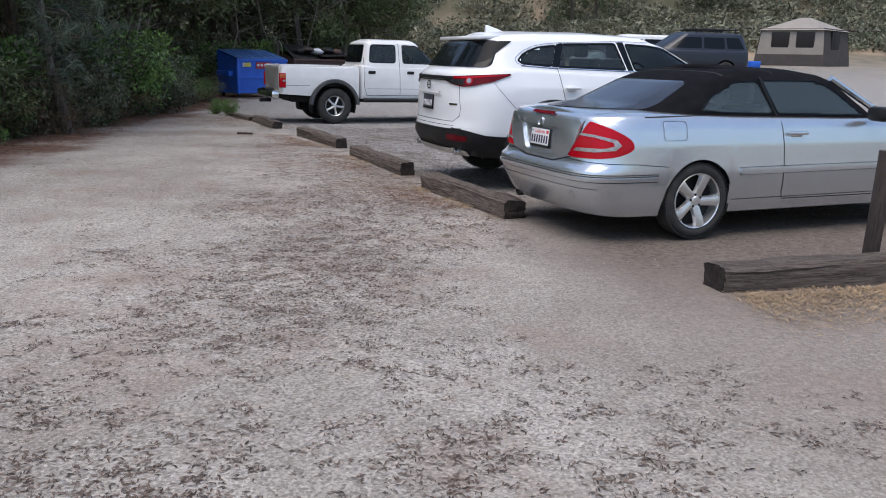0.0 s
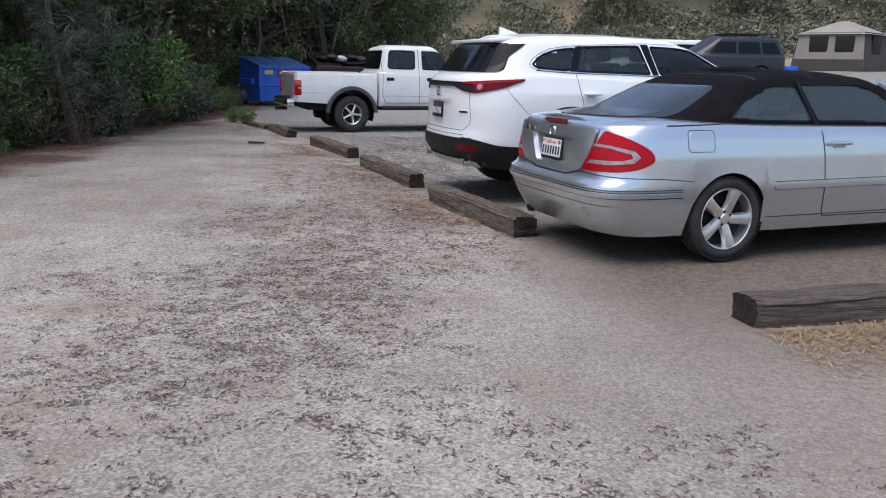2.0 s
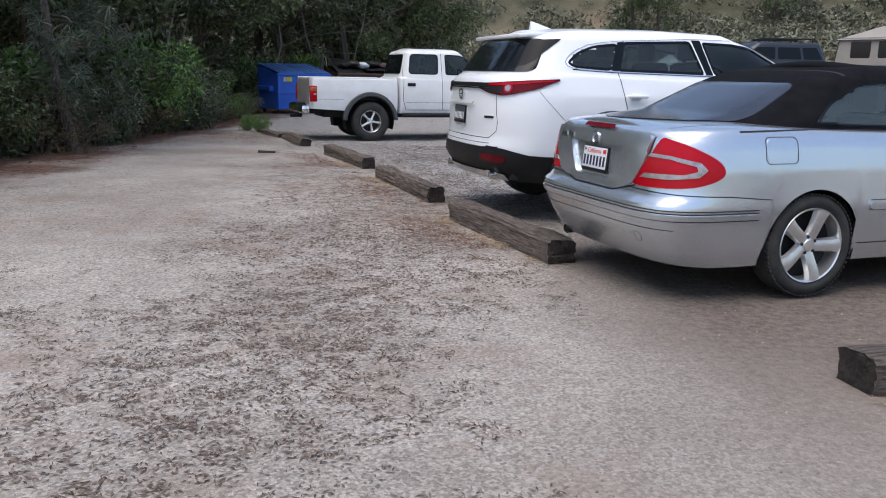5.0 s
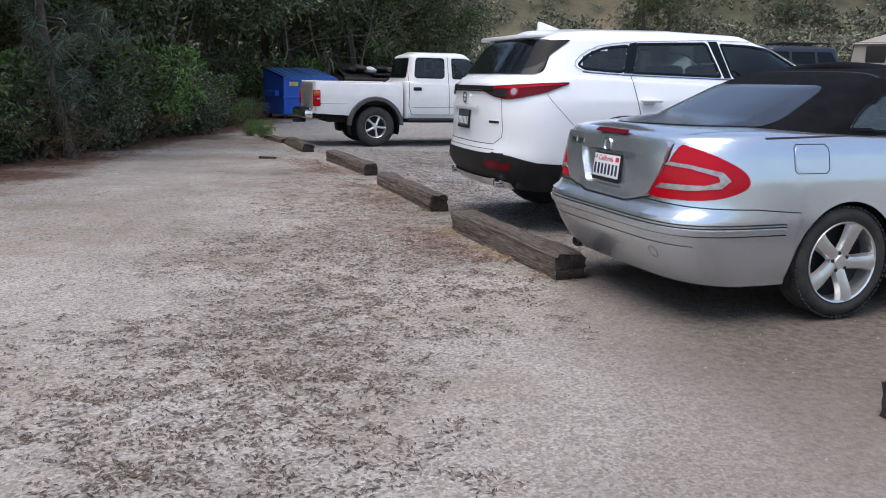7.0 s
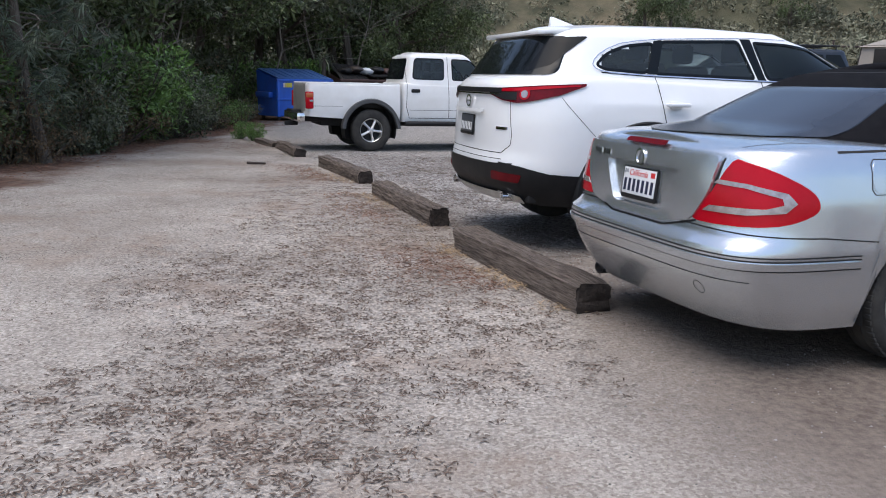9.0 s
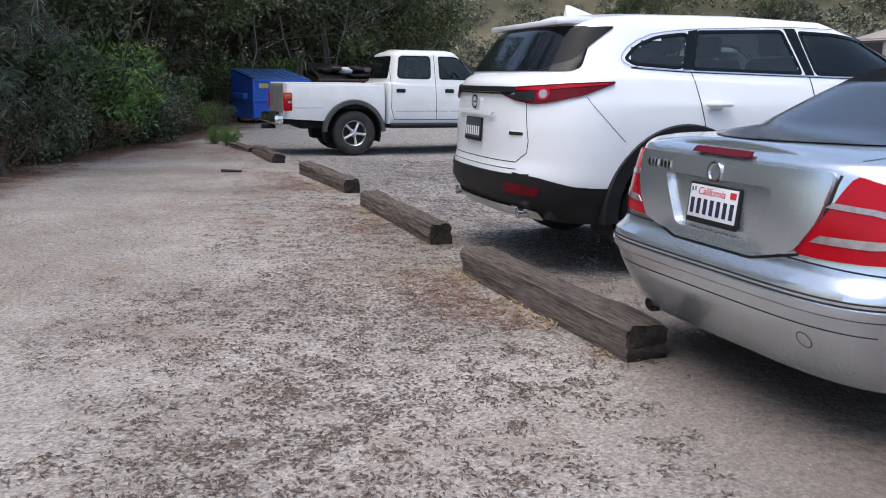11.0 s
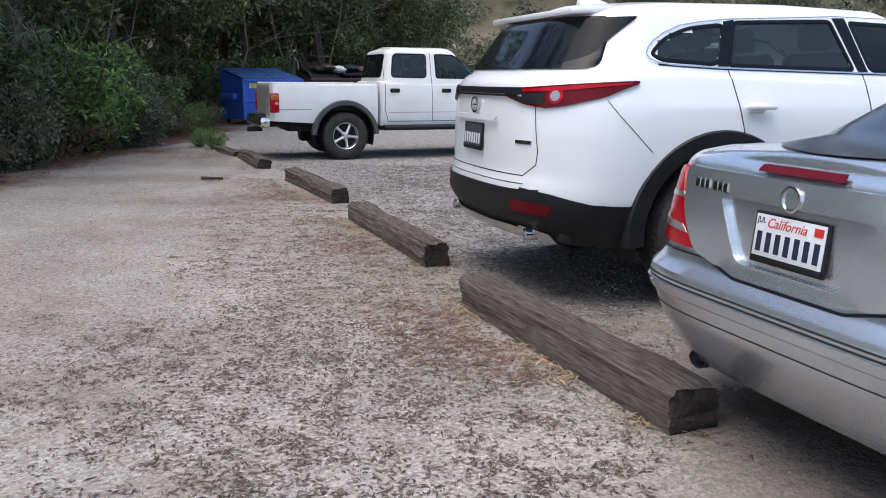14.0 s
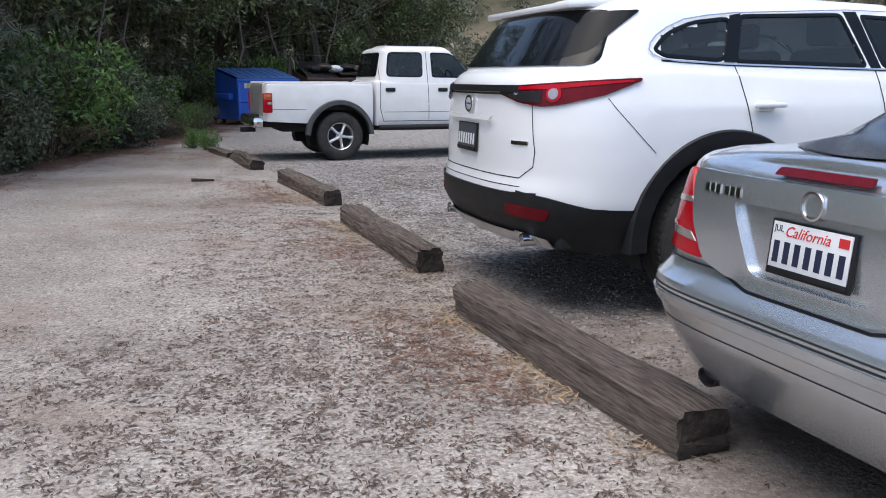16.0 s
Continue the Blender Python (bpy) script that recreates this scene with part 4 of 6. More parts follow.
    for view, sg in ((CORNER, 1), (LEFTCORNER, -1)):
        o = [(sg * u, v) for u, v in lowc][::sg]
        ck = [(uv(-1.10, -0.60), 0.388), (uv(-0.97, -0.80), 0.375), (uv(-0.99, -0.78), 0.43), (uv(-1.10, -0.60), 0.462)]
        part("skid_corner", panel(rounded([(sg * u, v) for u, v in ck][::sg], 0.01), surface=surf, **view, thick=0.030, cell=0.04), M_ALLOY, car, "silver lower bumper trim")
        part("corner_cladding", panel(o, surface=surf, **view, thick=0.012, cell=0.04), M_BLACK, car)
        rf = [(uv(-1.12, -0.55), 0.535), (uv(-1.02, -0.82), 0.525), (uv(-1.00, -0.84), 0.585), (uv(-1.12, -0.55), 0.600)]
        part("reflector", panel(rounded([(sg * u, v) for u, v in rf][::sg], 0.02), surface=surf, **view, thick=0.018, cell=0.04), M_DARKRED, car, "red bumper reflector")
        lamp = [(uv(-1.10, -0.42), 1.175), (uv(-1.07, -0.62), 1.130), (uv(-1.00, -0.74), 1.115), (uv(-0.92, -0.84), 1.130), (uv(-0.75, -0.93), 1.175), (tip, 1.245), (tip, 1.262), (uv(-0.95, -0.80), 1.238), (uv(-1.10, -0.42), 1.215)]
        lens = part("tail_lamp", panel(rounded([(sg * u, v) for u, v in lamp][::sg], 0.02), surface=surf, **view, thick=0.016, cell=0.03), M_DARKRED, car, "slim dark red tail lamp")
        cu, cv = sg * uv(-0.965, -0.79), 1.178
        dark = [(uv(-1.10, -0.45), 1.176), (uv(-1.065, -0.63), 1.136), (uv(-1.005, -0.735), 1.135), (uv(-1.005, -0.735), 1.192), (uv(-1.10, -0.45), 1.192)]
        part("lamp_bezel", panel([(sg * u, v) for u, v in dark][::sg], surface=surf, **view, thick=0.019, cell=0.04, skirt=0.004), M_BLACK, lens, "black lamp bezel")
        part("lamp_ring", panel([(cu + 0.042 * math.cos(a * math.pi / 8), cv + 0.042 * math.sin(a * math.pi / 8)) for a in range(16)], surface=surf, **view, thick=0.022, cell=0.03, skirt=0.006), M_REDLENS, lens)
        part("lamp_core", panel([(cu + 0.028 * math.cos(a * math.pi / 8), cv + 0.028 * math.sin(a * math.pi / 8)) for a in range(16)], surface=surf, **view, thick=0.026, cell=0.03, skirt=0.005), M_CLEARLENS, lens, "round clear lamp")
        part("lamp_blade", panel([(sg * u, v) for u, v in [(uv(-1.10, -0.45), 1.195), (uv(-0.95, -0.80), 1.205), (uv(-0.60, -0.935), 1.240), (uv(-0.60, -0.935), 1.250), (uv(-0.95, -0.80), 1.228), (uv(-1.10, -0.45), 1.208)]][::sg], surface=surf, **view, thick=0.020, cell=0.04, skirt=0.004), M_REDLENS, lens)
    panels(car, surf, [
        ("tailgate_bar", M_BLACK, REAR, [(-0.56, 1.185), (0.56, 1.185), (0.56, 1.222), (-0.56, 1.222)], dict(thick=0.022)),
        ("tailgate_chrome", M_CHROME, REAR, [(-0.56, 1.172), (0.56, 1.172), (0.56, 1.182), (-0.56, 1.182)], dict(thick=0.020)),
        ("plate_hood", M_WHITE, REAR, rounded([(-0.36, 1.055), (0.36, 1.055), (0.33, 1.03), (-0.33, 1.03)][::-1], 0.01), dict(thick=0.03)),
        ("badge_bar", M_CHROME, REAR, [(0.535, 0.913), (0.655, 0.913), (0.655, 0.934), (0.535, 0.934)], dict(thick=0.006, label="chrome bar")),
        ("skid_strip", M_ALLOY, REAR, [(-0.66, 0.388), (0.66, 0.388), (0.66, 0.44), (0.45, 0.455), (-0.45, 0.455), (-0.66, 0.44)], dict(thick=0.034, label="silver lower bumper trim")),
    ])
    bm = bmesh.new()
    box(bm, (0.28, 1.20, 0.040), (-0.66, 0, 1.655), 0.017, Matrix.Rotation(radians(-4), 3, "Y"))
    part("roof_spoiler", bm, M_WHITE, car, "white roof spoiler")
    bm = bmesh.new()
    vs = [bm.verts.new(p) for p in ((-0.45, -0.03, 1.72), (-0.45, 0.03, 1.72), (-0.22, 0.03, 1.735), (-0.22, -0.03, 1.735), (-0.45, 0, 1.805), (-0.42, 0, 1.805))]
    for f in ((0, 1, 4), (1, 2, 5, 4), (2, 3, 5), (3, 0, 4, 5), (3, 2, 1, 0)):
        bm.faces.new([vs[i] for i in f])
    part("roof_fin", bm, M_WHITE, car, "white shark fin aerial", smooth=False)
    bm = bmesh.new()
    lathe(bm, [(0.055, 0.0), (0.055, -0.01), (0.042, -0.01), (0.042, 0.0)], 28)
    box(bm, (0.07, 0.006, 0.012), (0, -0.006, 0.0), 0.002)
    part("badge", bm, M_CHROME, car, "oval chrome badge", m=Matrix.Translation((-1.128, 0, 1.115)) @ Matrix.Rotation(-math.pi / 2, 4, "Z") @ Matrix.Diagonal((1.1, 1, 0.9, 1)))
    plate(car, Matrix.Translation((-1.145, 0, 0.925)) @ Matrix.Rotation(-math.pi / 2, 4, "Z") @ Matrix.Rotation(radians(86), 4, "X"), state=False, face=M_PLATEDARK, ink=M_PLATE, label="dark number plate")
    seams(car, surf, [
        ("tailgate_seam", REAR, [(-0.66, 1.125), (-0.70, 0.88), (-0.69, 0.80), (-0.60, 0.735), (0.60, 0.735), (0.69, 0.80), (0.70, 0.88), (0.66, 1.125)], 0.006), ("bumper_line", REAR, [(-0.62, 0.690), (0.62, 0.690)], 0.005),
        ("bumper_seam", CORNER, [(uv(-0.72, -0.92), 1.165), (uv(-0.58, -0.95), 1.02), (uv(-0.45, -0.965), 0.885)], 0.004),
        ("door_seam", SIDE, [(0.06, 1.335), (0.10, 1.12), (0.14, 0.95), (0.20, 0.84)], 0.007), ("door_seam", SIDE, [(1.0, 1.31), (1.04, 0.9), (1.04, 0.42), (0.5, 0.40)], 0.008),
        ("belt_line", SIDE, [(-0.38, 1.355), (0.0, 1.335), (0.98, 1.315), (2.2, 1.29)], 0.012),
    ])
    part("window_trim", seam([(-0.30, 1.352), (0.02, 1.337), (1.0, 1.316), (2.25, 1.292)], surface=surf, **SIDE, w=0.010, lift=0.008), M_CHROME, car, "bright window trim", smooth=False)
    part("window_trim", seam([(-0.30, 1.352), (-0.38, 1.364), (-0.425, 1.383), (-0.442, 1.41), (-0.425, 1.445), (-0.385, 1.483), (-0.31, 1.527), (-0.20, 1.570), (-0.06, 1.593), (0.12, 1.612), (0.9, 1.647), (1.30, 1.642)], surface=surf, **SIDE, w=0.008, lift=0.008), M_CHROME, car, "bright window trim", smooth=False)
    for sg in (-1, 1):
        for xx in (0.24, 1.25):
            bm = bmesh.new()
            box(bm, (0.21, 0.036, 0.030), (xx - 0.03, sg * 0.995, 1.125), 0.014)
            box(bm, (0.11, 0.030, 0.058), (xx - 0.04, sg * 0.972, 1.122), 0.014)
            part("door_handle", bm, M_WHITE, car, "white door handle")
        bm = bmesh.new()
        box(bm, (0.14, 0.24, 0.17), (2.0, sg * 1.05, 1.30), 0.05)
        part("mirror", bm, M_WHITE, car)
        bm = bmesh.new()
        lathe(bm, [(0.034, 0.2), (0.036, 0.0), (0.036, -0.08), (0.031, -0.08), (0.03, 0.1)], 20)
        part("exhaust_pipe", bm, M_CHROME, car, "chrome exhaust tip", m=Matrix.Translation((-0.97, sg * 0.62, 0.40)) @ Matrix.Rotation(-math.pi / 2, 4, "Z"))
        bm = bmesh.new()
        box(bm, (2.0, 0.05, 0.20), (1.46, sg * 0.935, 0.40), 0.02)
        part("sill_cladding", bm, M_BLACK, car)
    for x in (0.0, 2.93):
        arch_liners(car, x, 0.95, 0.505, 0.41)
        arch_rim(car, x, -0.965, 0.485, 0.595, 0.41, M_BLACK, "arch_cladding", -0.03, 1.03, 0.10, 0.016)
        for s in (-1, 1):
            wheel(car, x, s * 0.84, 0.40, 0.275, 0.255, "road", s)
    underside(car, -0.9, 3.5, 0.8, 0.42)
    return car


white_crossover()


TRUCK_WINDOWS = [rounded([(0.80, 1.30), (1.44, 1.29), (1.46, 1.69), (0.86, 1.69)], 0.08), rounded([(1.60, 1.29), (2.44, 1.28), (2.08, 1.63), (1.95, 1.68), (1.60, 1.69)], 0.05)]


def white_pickup():
    car = car_base("pickup_truck", "white four-door pickup truck with grey wheel flares", -2.09, 18.46, 0.354)
    car["category"] = "pickup truck"
    car.matrix_basis = car.matrix_basis @ Matrix.Diagonal((0.95, 0.97, 0.98, 1))
    w = [(0.5, 0.78), (0.6, 0.815), (0.75, 0.83), (0.95, 0.83), (1.1, 0.815), (1.25, 0.79)]
    surf = shells(car, [
        ("bed", M_WHITE_OLD, "white cargo bed", dict(rear=[(0.5, -1.20), (0.6, -1.22), (1.24, -1.22)], front=[(0.5, 0.57), (1.3, 0.57)], width=w, low=lambda x: lerp_keys([(-1.2, 0.62), (-0.5, 0.58), (0.6, 0.56)], x), top=lambda x: 1.20, corner_rear=-1.0, corner_front=0.50, arches=((0, 0.37, 0.50),), n_pow=7, n_front=14, round_top=0.03, crown=0, levels=16, deck=False)),
        ("cab_body", M_WHITE_OLD, "white cab", dict(rear=[(0.5, 0.60), (1.3, 0.60)], front=[(0.5, 3.75), (0.7, 3.85), (0.95, 3.75), (1.2, 2.9)], width=w, low=lambda x: 0.53, top=lambda x: lerp_keys([(0.6, 1.24), (2.4, 1.22), (2.7, 1.16), (3.5, 1.08), (3.9, 0.95)], x), corner_rear=0.80, corner_front=2.75, arches=((3.1, 0.37, 0.46),), n_pow=9, round_top=0.04, crown=0.02, levels=16)),
        ("cab_roof", M_WHITE_OLD, "", dict(rear=[(1.20, 0.62), (1.3, 0.64), (1.72, 0.74), (1.80, 0.85)], front=[(1.20, 2.72), (1.65, 2.15), (1.80, 1.95)], width=[(1.20, 0.795), (1.3, 0.77), (1.72, 0.655), (1.82, 0.60)], low=lambda x: 1.20, top=lambda x: 1.775, corner_rear=1.0, corner_front=1.85, n_pow=5, round_top=0.09, crown=0.03, levels=30, step=0.025), TRUCK_WINDOWS),
    ])
    panels(car, surf, [
        ("rear_window", M_GLASS, REAR, rounded([(-0.62, 1.30), (0.62, 1.30), (0.55, 1.68), (-0.55, 1.68)], 0.05)),
        ("tailgate", M_GREYPL, REAR, rounded([(-0.68, 0.70), (0.68, 0.70), (0.68, 1.19), (-0.68, 1.19)], 0.03), dict(label="grey tailgate")),
        ("windscreen", M_GLASS, dict(origin=(0, 0, 0), right=(0, 1, 0), up=(0, 0, 1)), rounded([(-0.68, 1.25), (0.68, 1.25), (0.56, 1.68), (-0.56, 1.68)], 0.05)),
    ])
    # tailgate coloured grey, darker than the white bed sides
    next(c for c in car.children if c.name.startswith('tailgate')).data.materials[0] = mat("grey_tailgate_paint", (0.33, 0.33, 0.32), 0.55, 0.2, (0.26, 0.255, 0.25), 4)
    seams(car, surf, [("door_seam", SIDE, [(1.52, 1.72), (1.52, 1.2), (1.53, 0.60)], 0.010), ("door_seam", SIDE, [(0.72, 1.70), (0.70, 1.25), (0.68, 0.80), (0.74, 0.60), (1.53, 0.60)], 0.010), ("door_seam", SIDE, [(1.53, 0.60), (2.55, 0.60), (2.6, 1.2)], 0.010), ("body_crease", SIDE, [(-1.15, 0.80), (-0.55, 0.80)], 0.006), ("body_crease", SIDE, [(0.75, 0.745), (2.5, 0.745)], 0.006), ("bed_gap", SIDE, [(0.585, 1.2), (0.585, 0.6)], 0.014)])
    glazed(car, surf, [("rear_door_window", M_PRIVACY, TRUCK_WINDOWS[0], 0.022), ("front_door_window", M_CLEARGLASS, TRUCK_WINDOWS[1], 0.022)])
    cabin(car, 1.75, 1.05, 0.85, 0.70, 0.6)
    # bed lining and rail caps
    bm = bmesh.new()
    vs = [bm.verts.new(p) for p in ((-1.17, -0.72, 1.195), (0.53, -0.72, 1.195), (0.53, 0.72, 1.195), (-1.17, 0.72, 1.195), (-1.17, -0.70, 0.78), (0.53, -0.70, 0.78), (0.53, 0.70, 0.78), (-1.17, 0.70, 0.78))]
    for f in ((0, 1, 5, 4), (1, 2, 6, 5), (2, 3, 7, 6), (3, 0, 4, 7), (4, 5, 6, 7)):
        bm.faces.new([vs[i] for i in f])
    part("bed_liner", bm, M_BLACK, car, "black bed lining", smooth=False)
    for sg in (-1, 1):
        bm = bmesh.new()
        box(bm, (1.74, 0.07, 0.03), (-0.32, sg * 0.755, 1.20), 0.01)
        part("bed_rail", bm, M_WHITE_OLD, car)
        bm = bmesh.new()
        box(bm, (0.15, 0.06, 0.30), (-1.155, sg * 0.812, 0.90), 0.02)
        lens = part("tail_lamp", bm, M_REDLENS, car, "red and amber tail lamp")
        bm = bmesh.new()
        box(bm, (0.135, 0.056, 0.10), (-1.155, sg * 0.818, 0.99), 0.02)
        part("amber_lens", bm, M_AMBER, lens)
        bm = bmesh.new()
        box(bm, (0.075, 0.056, 0.05), (-1.125, sg * 0.818, 0.89), 0.015)
        part("clear_lens", bm, M_CLEARLENS, lens)
        for xx in (0.86, 1.78):
            bm = bmesh.new()
            box(bm, (0.17, 0.03, 0.065), (xx, sg * 0.822, 1.095), 0.015)
            part("door_handle", bm, M_BLACK, car, "black door handle")
        bm = bmesh.new()
        rod(bm, (0.65, sg * 0.86, 0.50), (2.6, sg * 0.86, 0.50), 0.045, n=10)
        for xx in (0.9, 1.6, 2.35):
            rod(bm, (xx, sg * 0.86, 0.50), (xx, sg * 0.6, 0.55), 0.025, n=6)
        part("step_bar", bm, M_BLACK, car, "black tubular side step")
        bm = bmesh.new()
        box(bm, (0.12, 0.24, 0.18), (2.42, sg * 0.95, 1.32), 0.04)
        part("mirror", bm, M_BLACK, car, "black door mirror")
        arch_rim(car, 0.0, sg * 0.83, 0.49, 0.575, 0.37, M_GREYPL, "wheel_flare", 0.02, 0.98, 0.05, 0.055) if sg < 0 else None
    bm = bmesh.new()
    box(bm, (0.16, 1.62, 0.16), (-1.31, 0, 0.60), 0.035)
    bump = part("rear_bumper", bm, M_CHROME, car, "dented chrome rear bumper")
    bm = bmesh.new()
    box(bm, (0.20, 0.60, 0.05), (-1.31, 0, 0.69), 0.015)
    part("step_pad", bm, M_BLACK, bump)
    bm = bmesh.new()
    box(bm, (0.25, 0.08, 0.08), (-1.37, -0.0, 0.46), 0.01)
    box(bm, (0.9, 0.9, 0.10), (-0.9, 0, 0.56), 0.02)
    part("tow_hitch", bm, M_BLACK, car)
    bm = bmesh.new()
    box(bm, (4.2, 1.0, 0.16), (1.2, 0, 0.52), 0.02)
    rod(bm, (0, -0.7, 0.37), (0, 0.7, 0.37), 0.06, n=8)
    part("chassis", bm, M_SEAM, car)
    for x in (0, 3.1):
        for s in (-1, 1):
            wheel(car, x, s * 0.72, 0.375, 0.215, 0.26, "truck", s)
        arch_liners(car, x, 0.80, 0.50 if x == 0 else 0.46, 0.37)
    return car


white_pickup()


# ---- timber kerbs, post ----
def timber(name, a, b, width, height, label, seed, sink=0.02, tilt=0.0, group="timber wheel stops"):
    """A weathered squared timber lying from a to b: an uneven, cracked surface with rounded arrises."""
    rnd = random.Random(seed)
    a, b = Vector((*a, 0)), Vector((*b, 0))
    length = (b - a).length
    n, prof = max(8, int(length / 0.05)), []
    for side_i, (p, q) in enumerate((((-0.5, 0), (-0.5, 1)), ((-0.5, 1), (0.5, 1)), ((0.5, 1), (0.5, 0)))):
        k = 9
        for i in range(k):
            t = i / k
            prof.append((p[0] + (q[0] - p[0]) * t, p[1] + (q[1] - p[1]) * t))
    prof.append((0.5, 0))
    bm = bmesh.new()
    rings = []
    for i in range(n + 1):
        x = length * i / n
        ring = []
        for j, (u, v) in enumerate(prof):
            du = 0.016 * noise.noise((x * 1.1 + seed * 7, u * 3, v * 3))
            grain = 0.014 * noise.noise((x * 0.9 + seed, u * 22, v * 22)) + 0.006 * noise.noise((x * 9, u * 30, v * 30 + seed))
            edge = 0.86 if (abs(u) == 0.5 and v == 1) else 1.0
            end = 1.0 - 0.05 * (1 if i in (0, n) else 0)
            y = u * width * edge * end + grain + du
            z = v * height * (0.93 if edge < 1 else 1) * (1 - 0.03 * (i in (0, n))) + (grain * 0.9 + 0.02 * noise.noise((x * 1.7, seed, u * 2))) * (v > 0.02) - sink
            ring.append(bm.verts.new((x + 0.02 * noise.noise((u * 6, v * 6, seed + i % 3)) * (i in (0, n)), y, z)))
        rings.append(ring)
    for p, q in zip(rings, rings[1:]):
        for j in range(len(prof) - 1):
            bm.faces.new((p[j], p[j + 1], q[j + 1], q[j]))
    d = b - a
    top = thing(name, label, "timber", Matrix.Translation(a) @ Matrix.Rotation(math.atan2(d.y, d.x), 4, "Z") @ Matrix.Rotation(tilt, 4, "X"), group)
    ends = bmesh.new()
    for ring, s in ((rings[0], 1), (rings[-1], -1)):
        vs = [ends.verts.new(v.co + Vector((0.001 * -s, 0, 0))) for v in ring]
        ends.faces.new(vs)
    part("beam", bm, M_WOOD, top)
    part("cut_end", ends, M_ENDGRAIN, top, "dark cut timber end", smooth=False)
    return top


timber("timber_kerb", (0.68, 7.17), (-0.05, 9.02), 0.225, 0.185, "long weathered grey timber wheel stop beside the silver car", 1)
timber("timber_kerb", (-0.30, 9.98), (-1.05, 12.02), 0.19, 0.170, "weathered grey timber wheel stop with split top", 2)
timber("timber_kerb", (-1.33, 12.98), (-2.19, 15.02), 0.19, 0.165, "weathered brown timber wheel stop on the gravel edge", 3)
timber("timber_kerb", (-2.82, 16.3), (-3.48, 17.9), 0.20, 0.15, "short broken timber wheel stop", 4, tilt=0.25)
timber("timber_kerb", (-3.60, 18.1), (-4.25, 19.4), 0.19, 0.12, "low timber wheel stop half sunk in dirt", 5, sink=0.05)
timber("timber_kerb", (1.70, 4.83), (4.3, 5.45), 0.25, 0.175, "cracked grey timber kerb with dry grass at its foot", 6)

sign_post = thing("sign_post", "dark stained square wooden sign post, leaning", "post", Matrix.Translation((3.05, 5.40, 0)) @ Matrix.Rotation(radians(2), 4, "Y"))
bm = bmesh.new()
box(bm, (0.088, 0.088, 0.90), (0, 0, 0.41), 0.008)
part("post", bm, M_POST, sign_post)
bm = bmesh.new()
box(bm, (0.34, 0.03, 0.22), (0.215, -0.02, 0.62), 0.004)
board = part("sign_board", bm, M_SIGNRED, sign_post, "dark red sign board")
bm = bmesh.new()
box(bm, (0.24, 0.006, 0.10), (0.23, -0.037, 0.64), 0.001)
part("sign_bar", bm, M_STICKER, board, "pale bar")


# ---- waste containers ----
def dumpster(name, label, x, y, heading, w, d, h, paint, lid_paint, kind_lids):
    t = thing(name, label, "dumpster", Matrix.Translation((x, y, 0)) @ Matrix.Rotation(heading, 4, "Z"))
    bm = bmesh.new()
    hb = h * 0.82
    pts = [(0, 0, 0.12), (w, 0, 0.12), (w, d, 0.12), (0, d, 0.12), (-0.04, -0.06, hb), (w + 0.04, -0.06, hb), (w + 0.04, d, h), (-0.04, d, h)]
    vs = [bm.verts.new(p) for p in pts]
    for f in ((0, 1, 5, 4), (1, 2, 6, 5), (2, 3, 7, 6), (3, 0, 4, 7), (3, 2, 1, 0)):
        bm.faces.new([vs[i] for i in f])
    bmesh.ops.bevel(bm, geom=bm.edges[:], offset=0.015, segments=2, affect="EDGES")
    part("container", bm, paint, t)
    for zz in (0.16, hb * 0.52, hb - 0.02):
        bm = bmesh.new()
        off = -0.06 * (zz - 0.12) / (hb - 0.12)
        box(bm, (w + 0.09, 0.06, 0.07), (w / 2, off - 0.012, zz), 0.012)
        part("rib", bm, paint, t)
    for xx in (0.0, w * 0.98):
        bm = bmesh.new()
        box(bm, (0.07, 0.05, hb - 0.16), (xx + 0.015, -0.055, hb * 0.5 + 0.04), 0.01)
        part("corner_rib", bm, paint, t)
    for sx in (-0.10, w + 0.10):
        bm = bmesh.new()
        box(bm, (0.14, d * 0.7, 0.16), (sx, d * 0.5, hb * 0.62), 0.015)
        part("lift_pocket", bm, paint, t)
    for i in range(2):
        bm = bmesh.new()
        slope = math.atan2(h - hb, d + 0.06)
        lw = w / 2 - 0.02
        box(bm, (lw, math.hypot(d + 0.12, h - hb), 0.035), (0, 0, 0), 0.012)
        for r in range(4):
            box(bm, (0.03, d * 0.9, 0.02), (-lw / 2 + lw * (r + 0.5) / 4, 0, 0.022), 0.006)
        tilt = slope + (kind_lids[i])
        part("lid", bm, lid_paint, t, "ribbed plastic lid", m=Matrix.Translation((lw / 2 + 0.01 + i * (lw + 0.02), d / 2 - 0.03, (h + hb) / 2 + 0.03 + 0.30 * abs(kind_lids[i]))) @ Matrix.Rotation(tilt, 4, "X") @ Matrix.Rotation(kind_lids[i] * 0.4, 4, "Y"))
    for xx, yy in ((0.12, 0.1), (w - 0.12, 0.1), (0.12, d - 0.1), (w - 0.12, d - 0.1)):
        bm = bmesh.new()
        rod(bm, (xx - 0.03, yy, 0.06), (xx + 0.03, yy, 0.06), 0.06, n=12)
        box(bm, (0.08, 0.08, 0.05), (xx, yy, 0.11), 0.01)
        part("caster", bm, M_DARKMETAL, t)
    return t


